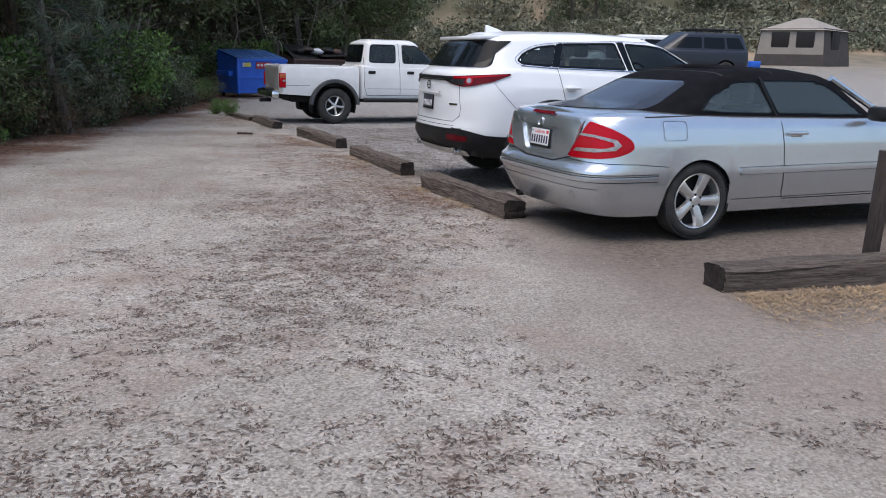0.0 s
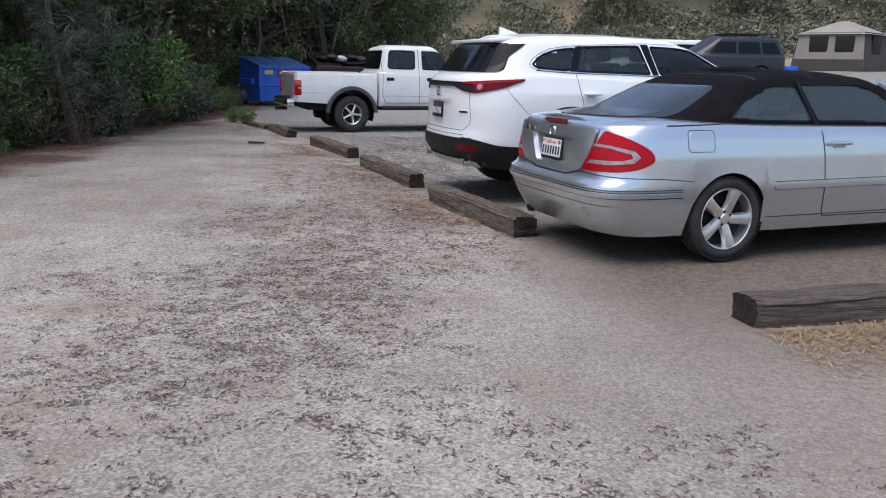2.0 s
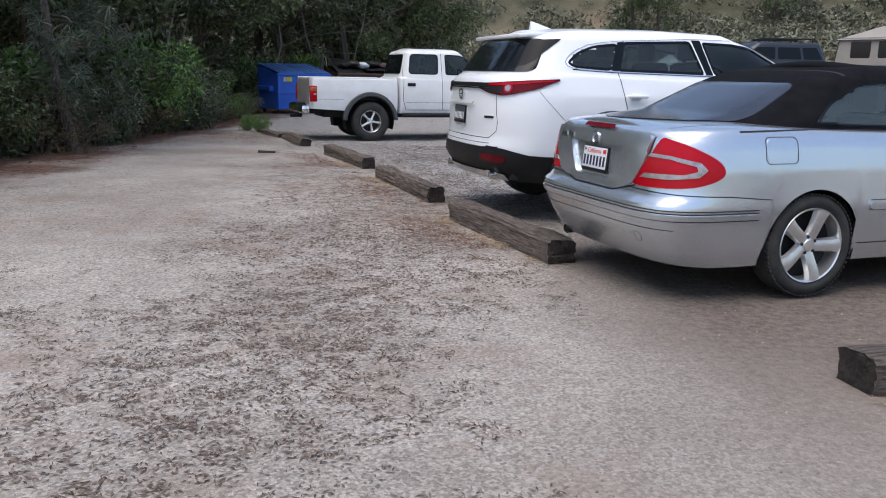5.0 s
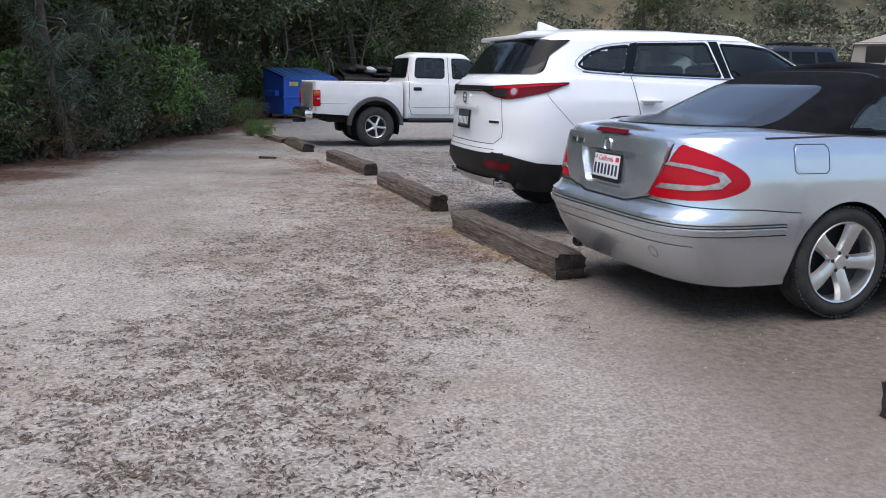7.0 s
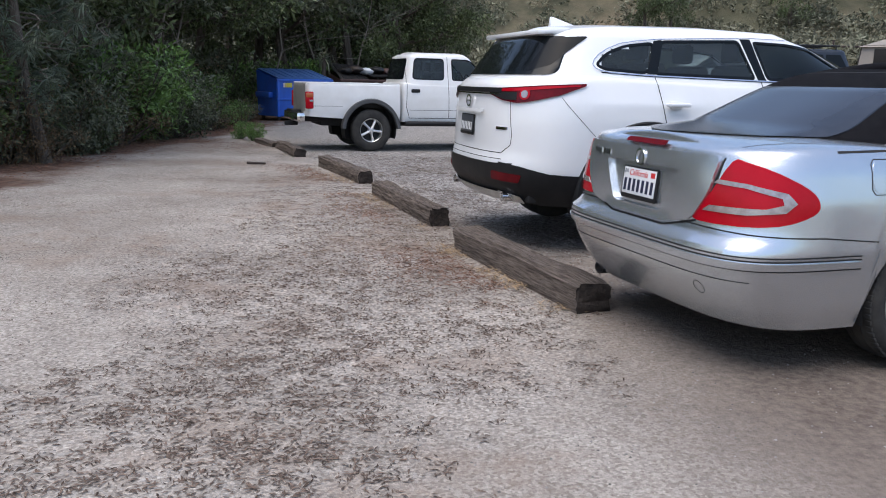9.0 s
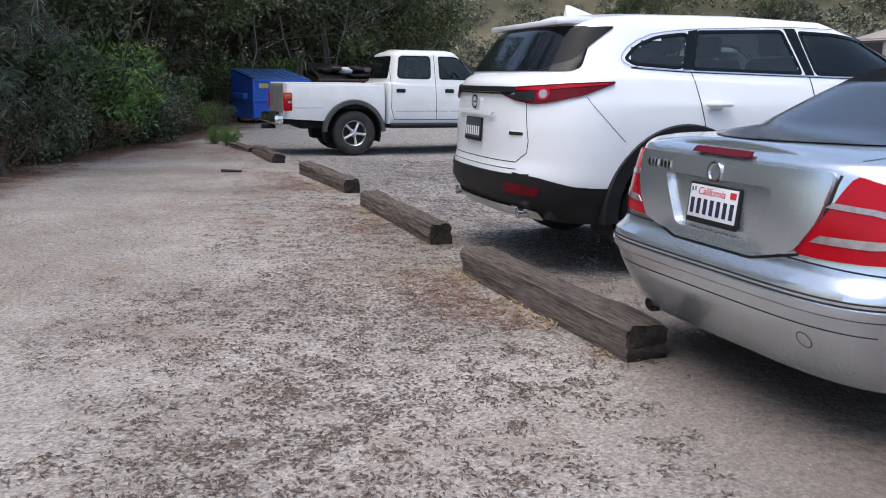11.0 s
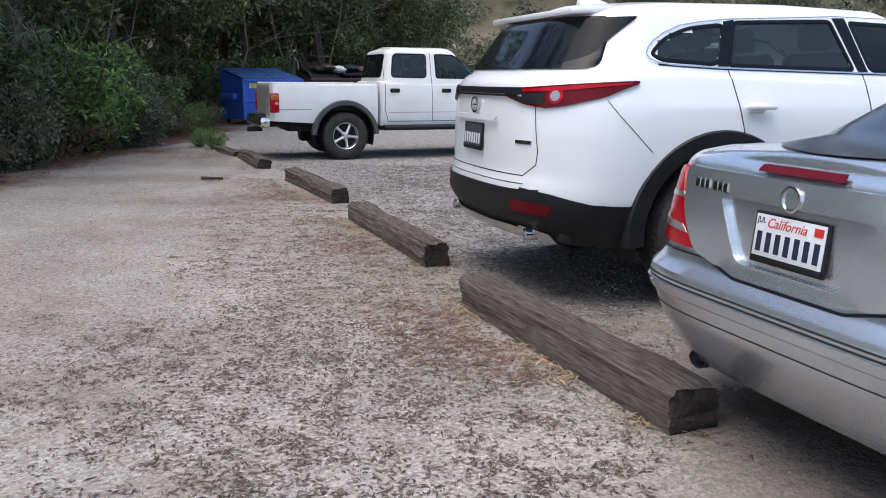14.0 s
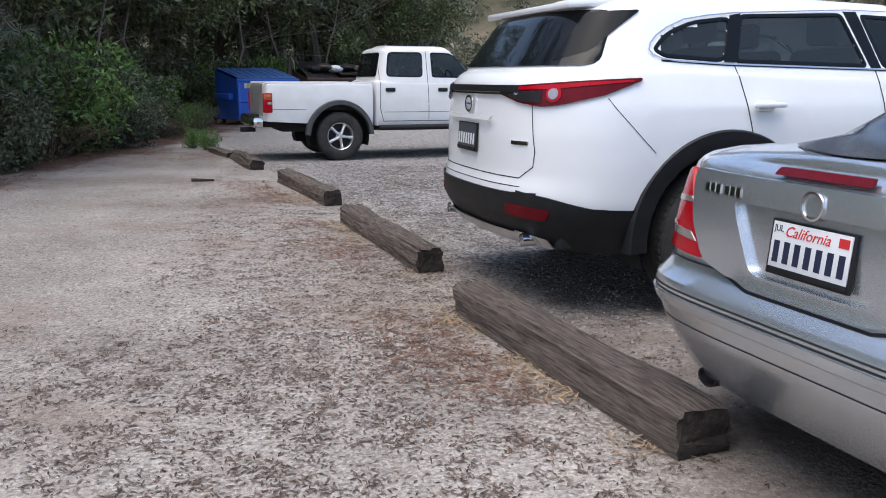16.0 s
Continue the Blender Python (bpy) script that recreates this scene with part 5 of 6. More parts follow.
blue = dumpster("dumpster", "blue steel dumpster with closed ribbed lids", -5.72, 27.5, radians(42), 1.85, 1.15, 1.46, M_BLUE, M_BLUELID, (0.0, 0.0))
for nm, m_, x, z, w_, h_, lb in (("sticker", M_YELLOW, 0.36, 1.03, 0.24, 0.13, "yellow sticker"), ("sticker", M_STICKER, 0.24, 1.03, 0.12, 0.13, "pale sticker"), ("sign_panel", M_SIGNRED, 0.95, 1.01, 0.55, 0.20, "red notice sticker"), ("sticker", M_STICKER, 1.45, 1.03, 0.14, 0.12, "pale sticker")):
    bm = bmesh.new()
    box(bm, (w_, 0.006, h_), (x, -0.072, z), 0.001, Matrix.Rotation(radians(3.5), 3, "X"))
    part(nm, bm, m_, blue, lb, smooth=False)
for i in range(4):
    bm = bmesh.new()
    box(bm, (0.08, 0.004, 0.07), (0.76 + 0.13 * i, -0.078, 1.02), 0)
    part("sticker_bar", bm, M_STICKER, blue, "pale bar", smooth=False)
brown = dumpster("dumpster", "dark brown steel dumpster with warped black lids", -4.2, 29.8, radians(28), 2.1, 1.3, 1.50, M_BROWN, M_BLACK, (0.18, -0.10))
for i in range(5):
    rnd = random.Random(40 + i)
    bag = bmesh.new()
    bmesh.ops.create_icosphere(bag, subdivisions=3, radius=1.0)
    for v in bag.verts:
        v.co *= 1 + 0.22 * noise.noise(v.co * 2.2 + Vector((i * 9, 0, 0)))
    t = thing("rubbish_bag", "crumpled dark rubbish bag heaped on the brown dumpster", "rubbish bag", brown.matrix_basis @ Matrix.Translation((0.35 + 0.36 * i, 0.55, 1.50 + 0.05 * (i % 2))) @ Matrix.Diagonal((0.24, 0.30, 0.12, 1)), "rubbish")
    part("bag", bag, (M_BLACK, M_DARKMETAL, M_STICKER, M_BLACK, M_BROWN)[i], t)


# ---- plants ----
def leaf_mesh(name, centres, radius, count, size, material, seed, squash=0.8, droop=0.0, slim=0.45):
    """Many small folded leaves in clumps."""
    rs = np.random.RandomState(seed)
    verts, faces = [], []
    pick = rs.randint(0, len(centres), count)
    g = rs.normal(0, 1, (count, 3))
    g /= np.linalg.norm(g, axis=1)[:, None]
    rad = rs.uniform(0.25, 1.0, count) ** 0.6
    for i in range(count):
        c, r = centres[pick[i]], radius * (0.6 + 0.8 * ((pick[i] * 37) % 10) / 10)
        p = np.array(c) + g[i] * np.array((1, 1, squash)) * rad[i] * r
        p[2] = max(p[2], 0.03)
        d = g[i] * 0.6 + rs.normal(0, 0.6, 3)
        d[2] -= droop
        d /= np.linalg.norm(d)
        s = np.cross(d, rs.normal(0, 1, 3))
        s /= np.linalg.norm(s) + 1e-9
        L = size * rs.uniform(0.6, 1.3)
        n0 = len(verts)
        fold = np.cross(d, s) * L * 0.12
        verts += [tuple(p), tuple(p + d * L * 0.5 + s * L * slim * 0.5 + fold), tuple(p + d * L), tuple(p + d * L * 0.5 - s * L * slim * 0.5 + fold)]
        faces += [(n0, n0 + 1, n0 + 2), (n0, n0 + 2, n0 + 3)]
    return mesh_from(name, verts, faces, material)


def limbs(bm, base, top, r, rnd, depth, tips, spread=0.6):
    base, top = Vector(base), Vector(top)
    n = 4
    prev = base
    for i in range(n):
        t0, t1 = i / n, (i + 1) / n
        q = base.lerp(top, t1) + Vector((rnd.uniform(-1, 1), rnd.uniform(-1, 1), rnd.uniform(-0.5, 0.5))) * (top - base).length * 0.05
        rod(bm, prev, q, r * (1 - 0.55 * t0), r * (1 - 0.55 * t1), 7)
        if depth > 0 and i >= 1:
            for _ in range(2 if i < 3 else 3):
                L = (top - base).length * rnd.uniform(0.35, 0.6)
                a = rnd.uniform(0, 2 * math.pi)
                dirv = Vector((math.cos(a) * spread, math.sin(a) * spread, rnd.uniform(0.1, 0.7))).normalized()
                limbs(bm, q, q + dirv * L, r * 0.42 * (1 - 0.4 * t1), rnd, depth - 1, tips, spread)
        prev = q
    tips.append(tuple(prev))


def tree_kind(seed, height, leaf, size, count, clump, spread=0.9, skirt=0.3):
    rnd = random.Random(seed)
    bm = bmesh.new()
    tips = []
    limbs(bm, (0, 0, -0.1), (rnd.uniform(-0.6, 0.6), rnd.uniform(-0.6, 0.6), height * 0.72), 0.17, rnd, 2, tips, spread)
    # low boughs that hang to the ground
    for i in range(int(26 * skirt)):
        a, rr = rnd.uniform(0, 2 * math.pi), rnd.uniform(0.9, 2.1)
        tips.append((rr * math.cos(a), rr * math.sin(a), rnd.uniform(0.5, height * 0.45)))
    t = thing("tree", "", "tree", Matrix.Identity(4), "trees along the lot")
    part("trunk", bm, M_BARK, t)
    attach("crown", leaf_mesh("crown", tips, clump, count, size, leaf, seed), t)
    return t


OAK = "dense dark green evergreen oak with boughs down to the ground"
GREY = "grey-green willowy tree with thin pale limbs"
kinds = [tree_kind(11, 7.5, M_LEAF_OAK, 0.16, 14000, 0.62), tree_kind(12, 8.5, M_LEAF_OAK, 0.15, 14000, 0.6, skirt=0.7), tree_kind(13, 7.0, M_LEAF_GREY, 0.17, 9000, 0.55, skirt=0.3)]
spots = [
    (-9.2, 7.5, 1, 1.0), (-9.6, 10.6, 0, 1.0), (-9.0, 13.2, 1, 0.95), (-9.3, 15.8, 0, 1.0), (-9.0, 18.4, 1, 1.05), (-9.4, 20.8, 2, 1.0), (-9.2, 23.2, 0, 1.0), (-10.0, 26.0, 2, 1.1),
    (-12.0, 9.0, 0, 1.1), (-12.2, 12.6, 1, 1.15), (-12.4, 16.4, 0, 1.15), (-12.2, 20.0, 1, 1.1), (-12.4, 23.6, 0, 1.1), (-12.8, 27.2, 1, 1.15),
    (-10.2, 30.0, 0, 1.1), (-7.6, 30.6, 2, 1.15), (-5.4, 31.5, 1, 1.1), (-9.0, 33.5, 1, 1.2), (-6.4, 34.6, 0, 1.2), (-3.8, 34.8, 0, 0.95), (-4.6, 37.5, 1, 1.1), (-2.6, 38.5, 2, 0.9), (-12.5, 34.0, 0, 1.2), (-15.5, 24.0, 1, 1.2), (-15.5, 30.0, 0, 1.2), (-15.5, 17.0, 0, 1.2), (-8.0, 38.0, 0, 1.2), (-11.0, 38.0, 1, 1.2), (-6.0, 40.5, 0, 1.2), (-3.4, 41.5, 1, 1.05), (-14.0, 39.0, 0, 1.2), (-18.5, 13.0, 0, 1.3), (-18.5, 20.0, 1, 1.3), (-18.5, 27.0, 0, 1.3), (-18.0, 34.0, 1, 1.3), (-21.0, 41.0, 0, 1.4), (-13.0, 44.5, 1, 1.3), (-9.0, 44.0, 0, 1.2),
]
used = set()
for i, (x, y, k, s) in enumerate(spots):
    x, y = x + 0.8, y + 2.0
    m = Matrix.Translation((x, y, ground_z(x, y))) @ Matrix.Rotation(i * 2.4, 4, "Z") @ Matrix.Diagonal((s, s, s * (0.92 + 0.03 * (i % 5)), 1))
    if k in used:
        ob = copy_thing(kinds[k], m)
        ob.matrix_basis = m
    else:
        kinds[k].matrix_basis = m
        ob = kinds[k]
        used.add(k)
    tagged(ob, GREY if k == 2 else OAK)


def shrub_kind(seed, leaf, size, count, h, label, slim=0.45):
    rnd = random.Random(seed)
    t = thing("shrub", label, "shrub", Matrix.Identity(4), "shrubs under the trees")
    bm = bmesh.new()
    tips = []
    for i in range(16):
        a, rr = rnd.uniform(0, 2 * math.pi), rnd.uniform(0.1, 0.75)
        p = (rr * math.cos(a), rr * math.sin(a), rnd.uniform(0.15, h))
        rod(bm, (0.1 * math.cos(a), 0.1 * math.sin(a), -0.05), p, 0.014, 0.005, 5)
        tips += [p, (p[0] * 0.7, p[1] * 0.7, p[2] * 0.55)]
    part("stem", bm, M_BARK, t)
    attach("foliage", leaf_mesh("foliage", tips, 0.26, count, size, leaf, seed, slim=slim), t)
    return t


shrubs = [shrub_kind(21, M_LEAF_BRIGHT, 0.075, 3600, 1.05, "bright green leafy shrub at the edge of the lot"), shrub_kind(22, M_LEAF_GREY, 0.07, 3200, 0.9, "grey-green leafy shrub at the edge of the lot"), shrub_kind(23, M_LEAF_OAK, 0.08, 3600, 1.2, "dark green leafy shrub under the trees"), shrub_kind(24, M_LEAF_DRY, 0.06, 1500, 1.0, "half-dry brown shrub under the trees", 0.25)]
rnd = random.Random(5)
first = set()
places = []
for i in range(56):
    y = 8.2 + 14.2 * (i + rnd.uniform(-0.4, 0.4)) / 56
    x = -7.35 - 0.25 * math.sin(y * 0.9) + rnd.uniform(-1.0, 0.3) - 0.2 * smooth(18, 23, y) - (0.25 if y < 11 else 0)
    places.append((x, y, rnd.choice((0, 0, 0, 1, 2, 3, 3)), rnd.choice((0.55, 0.8, 1.0, 1.2, 1.6)) * rnd.uniform(0.85, 1.15)))
for i in range(20):
    y = 8 + 15.5 * i / 20
    places.append((-8.4 + rnd.uniform(-0.4, 0.3), y, rnd.choice((2, 3, 1, 3)), rnd.uniform(0.9, 1.9)))
for x, y in ((-8.9, 27.4), (-5.6, 29.4), (-3.9, 30.2), (-2.6, 31.2), (-8.4, 28.8), (-6.5, 29.6), (-2.8, 33.0)):
    places.append((x, y, rnd.choice((2, 1, 0)), rnd.uniform(1.2, 1.9)))
for i in range(16):
    y = 17.5 + 6.6 * i / 16
    places.append((-7.25 + rnd.uniform(-0.35, 0.25) + 0.35 * smooth(20, 24, y), y, (0, 0, 3, 0, 1)[i % 5], rnd.uniform(0.5, 0.95)))
places = [(x + 0.8, y + 2.0, k, s) for x, y, k, s in places]
places.append((-4.42, 19.6, 0, 0.33))
places.append((-4.75, 19.95, 0, 0.30))
for i, (x, y, k, s) in enumerate(places):
    m = Matrix.Translation((x, y, ground_z(x, y))) @ Matrix.Rotation(i * 1.9, 4, "Z") @ Matrix.Diagonal((s, s, s * (0.85 + 0.05 * (i % 6)), 1))
    if k in first:
        ob = copy_thing(shrubs[k], m)
        ob.matrix_basis = m
    else:
        shrubs[k].matrix_basis = m
        first.add(k)
        ob = shrubs[k]
    if s < 0.5:
        tagged(ob, "small green weed clump beside the end timber", "weed")


# grey pine at the edge with long drooping needle tufts
def grey_pine():
    rnd = random.Random(31)
    t = thing("pine_tree", "young grey pine with long drooping needles and bare curling twigs", "tree", Matrix.Translation((-6.35, 14.4, 0)))
    bm = bmesh.new()
    tips = []
    rod(bm, (0.30, 0, -0.1), (0.0, 0.1, 1.1), 0.09, 0.075, 9)
    rod(bm, (0.0, 0.1, 1.1), (-0.35, 0.2, 5.0), 0.075, 0.03, 9)
    for i in range(30):
        z = 0.8 + 3.8 * rnd.random()
        a = rnd.uniform(-2.6, 1.2)
        L = rnd.uniform(0.6, 1.5)
        p0 = Vector((-0.09 * z, 0.1, z))
        p1 = p0 + Vector((math.cos(a) * L * 0.6, math.sin(a) * L * 0.6, -0.05))
        p2 = p0 + Vector((math.cos(a) * L, math.sin(a) * L, rnd.uniform(0.0, 0.45)))
        rod(bm, p0, p1, 0.02, 0.013, 6)
        rod(bm, p1, p2, 0.013, 0.006, 6)
        for s in range(5):
            tips.append(p1.lerp(p2, s / 4) + Vector((rnd.uniform(-0.12, 0.12), rnd.uniform(-0.12, 0.12), rnd.uniform(-0.05, 0.15))))
    part("trunk", bm, M_BARK, t)
    rs = np.random.RandomState(31)
    verts, faces = [], []
    for tip in tips:
        d0 = rs.normal(0, 1, 3)
        for _ in range(46):
            d = d0 * 0.35 + rs.normal(0, 0.6, 3)
            d[2] = d[2] * 0.6 - 0.15
            d /= np.linalg.norm(d)
            L = rs.uniform(0.16, 0.30)
            s = np.cross(d, rs.normal(0, 1, 3))
            s *= 0.0042 / np.linalg.norm(s)
            p = np.array(tip)
            mid, end = p + d * L * 0.55, p + d * L + np.array((0, 0, -0.05 * L / 0.2))
            n0 = len(verts)
            verts += [tuple(p + s), tuple(p - s), tuple(mid - s), tuple(mid + s), tuple(end)]
            faces += [(n0, n0 + 1, n0 + 2, n0 + 3), (n0 + 3, n0 + 2, n0 + 4)]
    attach("needles", mesh_from("needles", verts, faces, M_NEEDLE), t, "grey-green pine needles")
    for i in range(22):
        bm = bmesh.new()
        p = Vector(tips[rnd.randrange(len(tips))])
        for k in range(4):
            q = p + Vector((rnd.uniform(-0.10, 0.10), rnd.uniform(-0.1, 0.1), rnd.uniform(0.02, 0.09)))
            rod(bm, p, q, 0.008, 0.006, 5)
            p = q
        part("twig", bm, M_TWIG, t, "bare pale curling twig")
    return t


grey_pine()

def bare_sapling(x, y, h, lean, seed):
    t = thing("bare_sapling", "thin pale bare sapling with curling dead branches", "tree", Matrix.Translation((x, y, ground_z(x, y))), "bare saplings")
    bm, tips = bmesh.new(), []
    limbs(bm, (0, 0, -0.1), (lean, 0.1, h), 0.034, random.Random(seed), 2, tips, 1.1)
    part("trunk", bm, M_TWIG, t)


for row in ((-7.95, 19.5, 3.8, 0.5, 1), (-8.1, 22.6, 4.2, -0.4, 2), (-7.4, 28.6, 4.5, 0.6, 3), (-5.0, 30.4, 4.0, 0.8, 4), (-8.0, 16.2, 3.2, -0.6, 5), (-6.0, 29.8, 5.0, -0.5, 6)):
    bare_sapling(row[0] + 0.8, row[1] + 2.0, *row[2:])

# dead yucca leaning over the blue dumpster
t = thing("dead_yucca", "dead grey yucca with hanging blades behind the dumpsters", "plant", Matrix.Translation((-4.9, 30.6, 0)))
bm = bmesh.new()
rod(bm, (0, 0, -0.1), (0.05, 0, 1.9), 0.09, 0.07, 8)
part("trunk", bm, M_BARK, t)
bm = bmesh.new()
rnd = random.Random(8)
for i in range(60):
    a = rnd.uniform(0, 2 * math.pi)
    r_, dz = rnd.uniform(0.15, 0.5), rnd.uniform(-0.75, 0.25)
    c = Vector((0.05, 0, 1.9))
    e = c + Vector((math.cos(a) * r_, math.sin(a) * r_, dz))
    mid = c.lerp(e, 0.5) + Vector((math.cos(a) * 0.1, math.sin(a) * 0.1, 0.1))
    s = Vector((-math.sin(a), math.cos(a), 0)) * 0.018
    vs = [bm.verts.new(p) for p in (c + s, c - s, mid - s, mid + s, e)]
    bm.faces.new(vs[:4])
    bm.faces.new((vs[3], vs[2], vs[4]))
part("blades", bm, M_LEAF_GREY, t, smooth=False)


# ---- hill scrub and far trees ----
def scatter_clumps(name, spots_, material, label, category, tri, seed, low=0.5):
    rs = np.random.RandomState(seed)
    c = np.repeat(np.array(spots_), tri, axis=0)
    n = len(c)
    g = rs.normal(0, 1, (n, 3))
    g /= np.linalg.norm(g, axis=1)[:, None]
    g[:, 2] = np.abs(g[:, 2])
    r = c[:, 3:4]
    p = c[:, :3] + g * r * np.array((1, 1, low * 1.6)) * rs.uniform(0.55, 1.0, (n, 1))
    q1 = p + rs.normal(0, 0.085, (n, 3)) * r
    q2 = p + rs.normal(0, 0.085, (n, 3)) * r
    verts = np.stack((p, q1, q2), axis=1).reshape(-1, 3).tolist()
    faces = np.arange(3 * n).reshape(-1, 3).tolist()
    ob = attach(name, mesh_from(name, verts, faces, material))
    return tagged(ob, label, category, kind="stuff")


rnd = random.Random(77)
green, pale = [], []
while len(green) < 3400:
    y = 44 + 120 * rnd.random() ** 1.15
    x = rnd.uniform(-0.35, 0.85) * y
    r = rnd.uniform(0.35, 1.15) * (1 + y / 110)
    (green if rnd.random() < 0.8 else pale).append((x, y, ground_z(x, y), r))
scatter_clumps("hill_scrub", green, M_SCRUB, "olive green scrub scattered over the dry hillside", "scrub", 180, 3)
scatter_clumps("hill_brush", pale, M_LEAF_GREY, "pale grey sage brush on the dry hillside", "scrub", 160, 4)
far_trees = [(10.6, 58, 0, 1.0), (12.4, 59, 1, 0.95), (20.5, 60, 0, 1.0), (28, 62, 1, 0.8), (34, 58, 2, 0.7), (-0.6, 47, 1, 0.42), (46, 66, 0, 0.9), (5, 78, 1, 0.9), (-18, 70, 0, 1.3), (-26, 60, 1, 1.3)]
for i, (x, y, k, s) in enumerate(far_trees):
    m = Matrix.Translation((x, y, ground_z(x, y) - 0.1)) @ Matrix.Rotation(i * 1.3, 4, "Z") @ Matrix.Diagonal((s * 0.8, s * 0.8, s, 1))
    ob = copy_thing(kinds[k], m)
    ob.matrix_basis = m
    tagged(ob, "dark tree at the foot of the hill", group="trees on the hill")

pole = thing("utility_pole", "tall wooden utility pole with a cross arm", "utility pole", Matrix.Translation((-1.5, 46, ground_z(-1.5, 46))))
bm = bmesh.new()
rod(bm, (0, 0, -0.3), (0, 0, 5.0), 0.10, 0.08, 10)
part("pole", bm, M_POST, pole)
bm = bmesh.new()
box(bm, (1.4, 0.09, 0.11), (0, -0.1, 4.75), 0.01)
part("cross_arm", bm, M_POST, pole)
for i in range(4):
    bm = bmesh.new()
    rod(bm, (-0.6 + 0.4 * i, -0.1, 4.8), (-0.6 + 0.4 * i, -0.1, 4.95), 0.04, 0.03, 8)
    part("insulator", bm, M_DARKMETAL, pole)

for i in range(9):
    x, y = 18 + 3.0 * i, 47.0
    t = thing("fence_post", "grey wooden fence post at the foot of the hill", "fence post", Matrix.Translation((x, y, ground_z(x, y))), "fence posts")
    bm = bmesh.new()
    rod(bm, (0, 0, -0.2), (0.02, 0, 1.15), 0.07, 0.06, 8)
    part("post", bm, M_POST, t)
    if i < 8:
        z2 = ground_z(x + 3, y) - ground_z(x, y)
        bm = bmesh.new()
        rod(bm, (0, 0, 0.85), (3.0, 0, 0.85 + z2), 0.045, n=6)
        part("rail", bm, M_POST, t)


# ---- tent and far cars ----
def cabin_tent(x, y, heading):
    z = ground_z(x, y)
    t = thing("tent", "tan and brown cabin tent with a pitched fly and mesh windows", "tent", Matrix.Translation((x, y, z)) @ Matrix.Rotation(heading, 4, "Z"))
    w, d, h, hp = 1.32, 1.32, 1.52, 2.0
    def grid(name, a, b, c, dd, material, label="", sag=0.05):
        bm = bmesh.new()
        n = 10
        vs = [[bm.verts.new(Vector(a).lerp(Vector(b), i / n).lerp(Vector(dd).lerp(Vector(c), i / n), j / n) * 1.0 + Vector((0, 0, -sag * math.sin(math.pi * i / n) * math.sin(math.pi * j / n)))) for i in range(n + 1)] for j in range(n + 1)]
        for j in range(n):
            for i in range(n):
                bm.faces.new((vs[j][i], vs[j][i + 1], vs[j + 1][i + 1], vs[j + 1][i]))
        return part(name, bm, material, t, label)
    wb, db = w * 1.12, d * 1.12
    c4 = [(-w, -d), (w, -d), (w, d), (-w, d)]
    b4 = [(-wb, -db), (wb, -db), (wb, db), (-wb, db)]
    for i in range(4):
        a, b = b4[i], b4[(i + 1) % 4]
        c, e = c4[(i + 1) % 4], c4[i]
        wall = grid("tent_wall", (*a, 0), (*b, 0), (*c, h), (*e, h), M_TENT if i != 1 else M_TENTDARK, "", 0.0)
        lower = grid("skirt", (a[0] * 1.01, a[1] * 1.01, 0), (b[0] * 1.01, b[1] * 1.01, 0), (b[0] * 0.985, b[1] * 0.985, 0.45), (a[0] * 0.985, a[1] * 0.985, 0.45), M_TENTDARK, "dark brown lower panel", 0.0)
    for i in range(4):
        a, b = c4[i], c4[(i + 1) % 4]
        grid("fly", (a[0] * 1.08, a[1] * 1.08, h - 0.08), (b[0] * 1.08, b[1] * 1.08, h - 0.08), (b[0] * 0.12, b[1] * 0.12, hp), (a[0] * 0.12, a[1] * 0.12, hp), M_TENT, "tan pitched fly", 0.06)
    for i in range(4):
        bm = bmesh.new()
        rod(bm, (*b4[i], 0), (*c4[i], h), 0.02, n=6)
        part("tent_pole", bm, M_DARKMETAL, t)
    for yy, sx in ((-db * 1.0 - 0.02, -0.45), (-db * 1.0 - 0.02, 0.6)):
        bm = bmesh.new()
        box(bm, (0.75, 0.02, 0.75), (sx, -d * 1.055, 0.98), 0.02, None)
        part("mesh_window", bm, M_MESH, t, "dark mesh window")
    bm = bmesh.new()
    box(bm, (0.02, 0.9, 1.15), (w * 1.06, -0.2, 0.85), 0.02)
    part("mesh_door", bm, M_MESH, t, "dark mesh door")
    return t


cabin_tent(16.8, 36.6, radians(-46))
t = thing("storage_bin", "blue plastic storage bin beside the tent", "bin", Matrix.Translation((13.9, 34.6, ground_z(13.9, 34.6))))
bm = bmesh.new()
box(bm, (0.45, 0.35, 0.3), (0, 0, 0.15), 0.03)
part("tub", bm, M_BLUE, t)


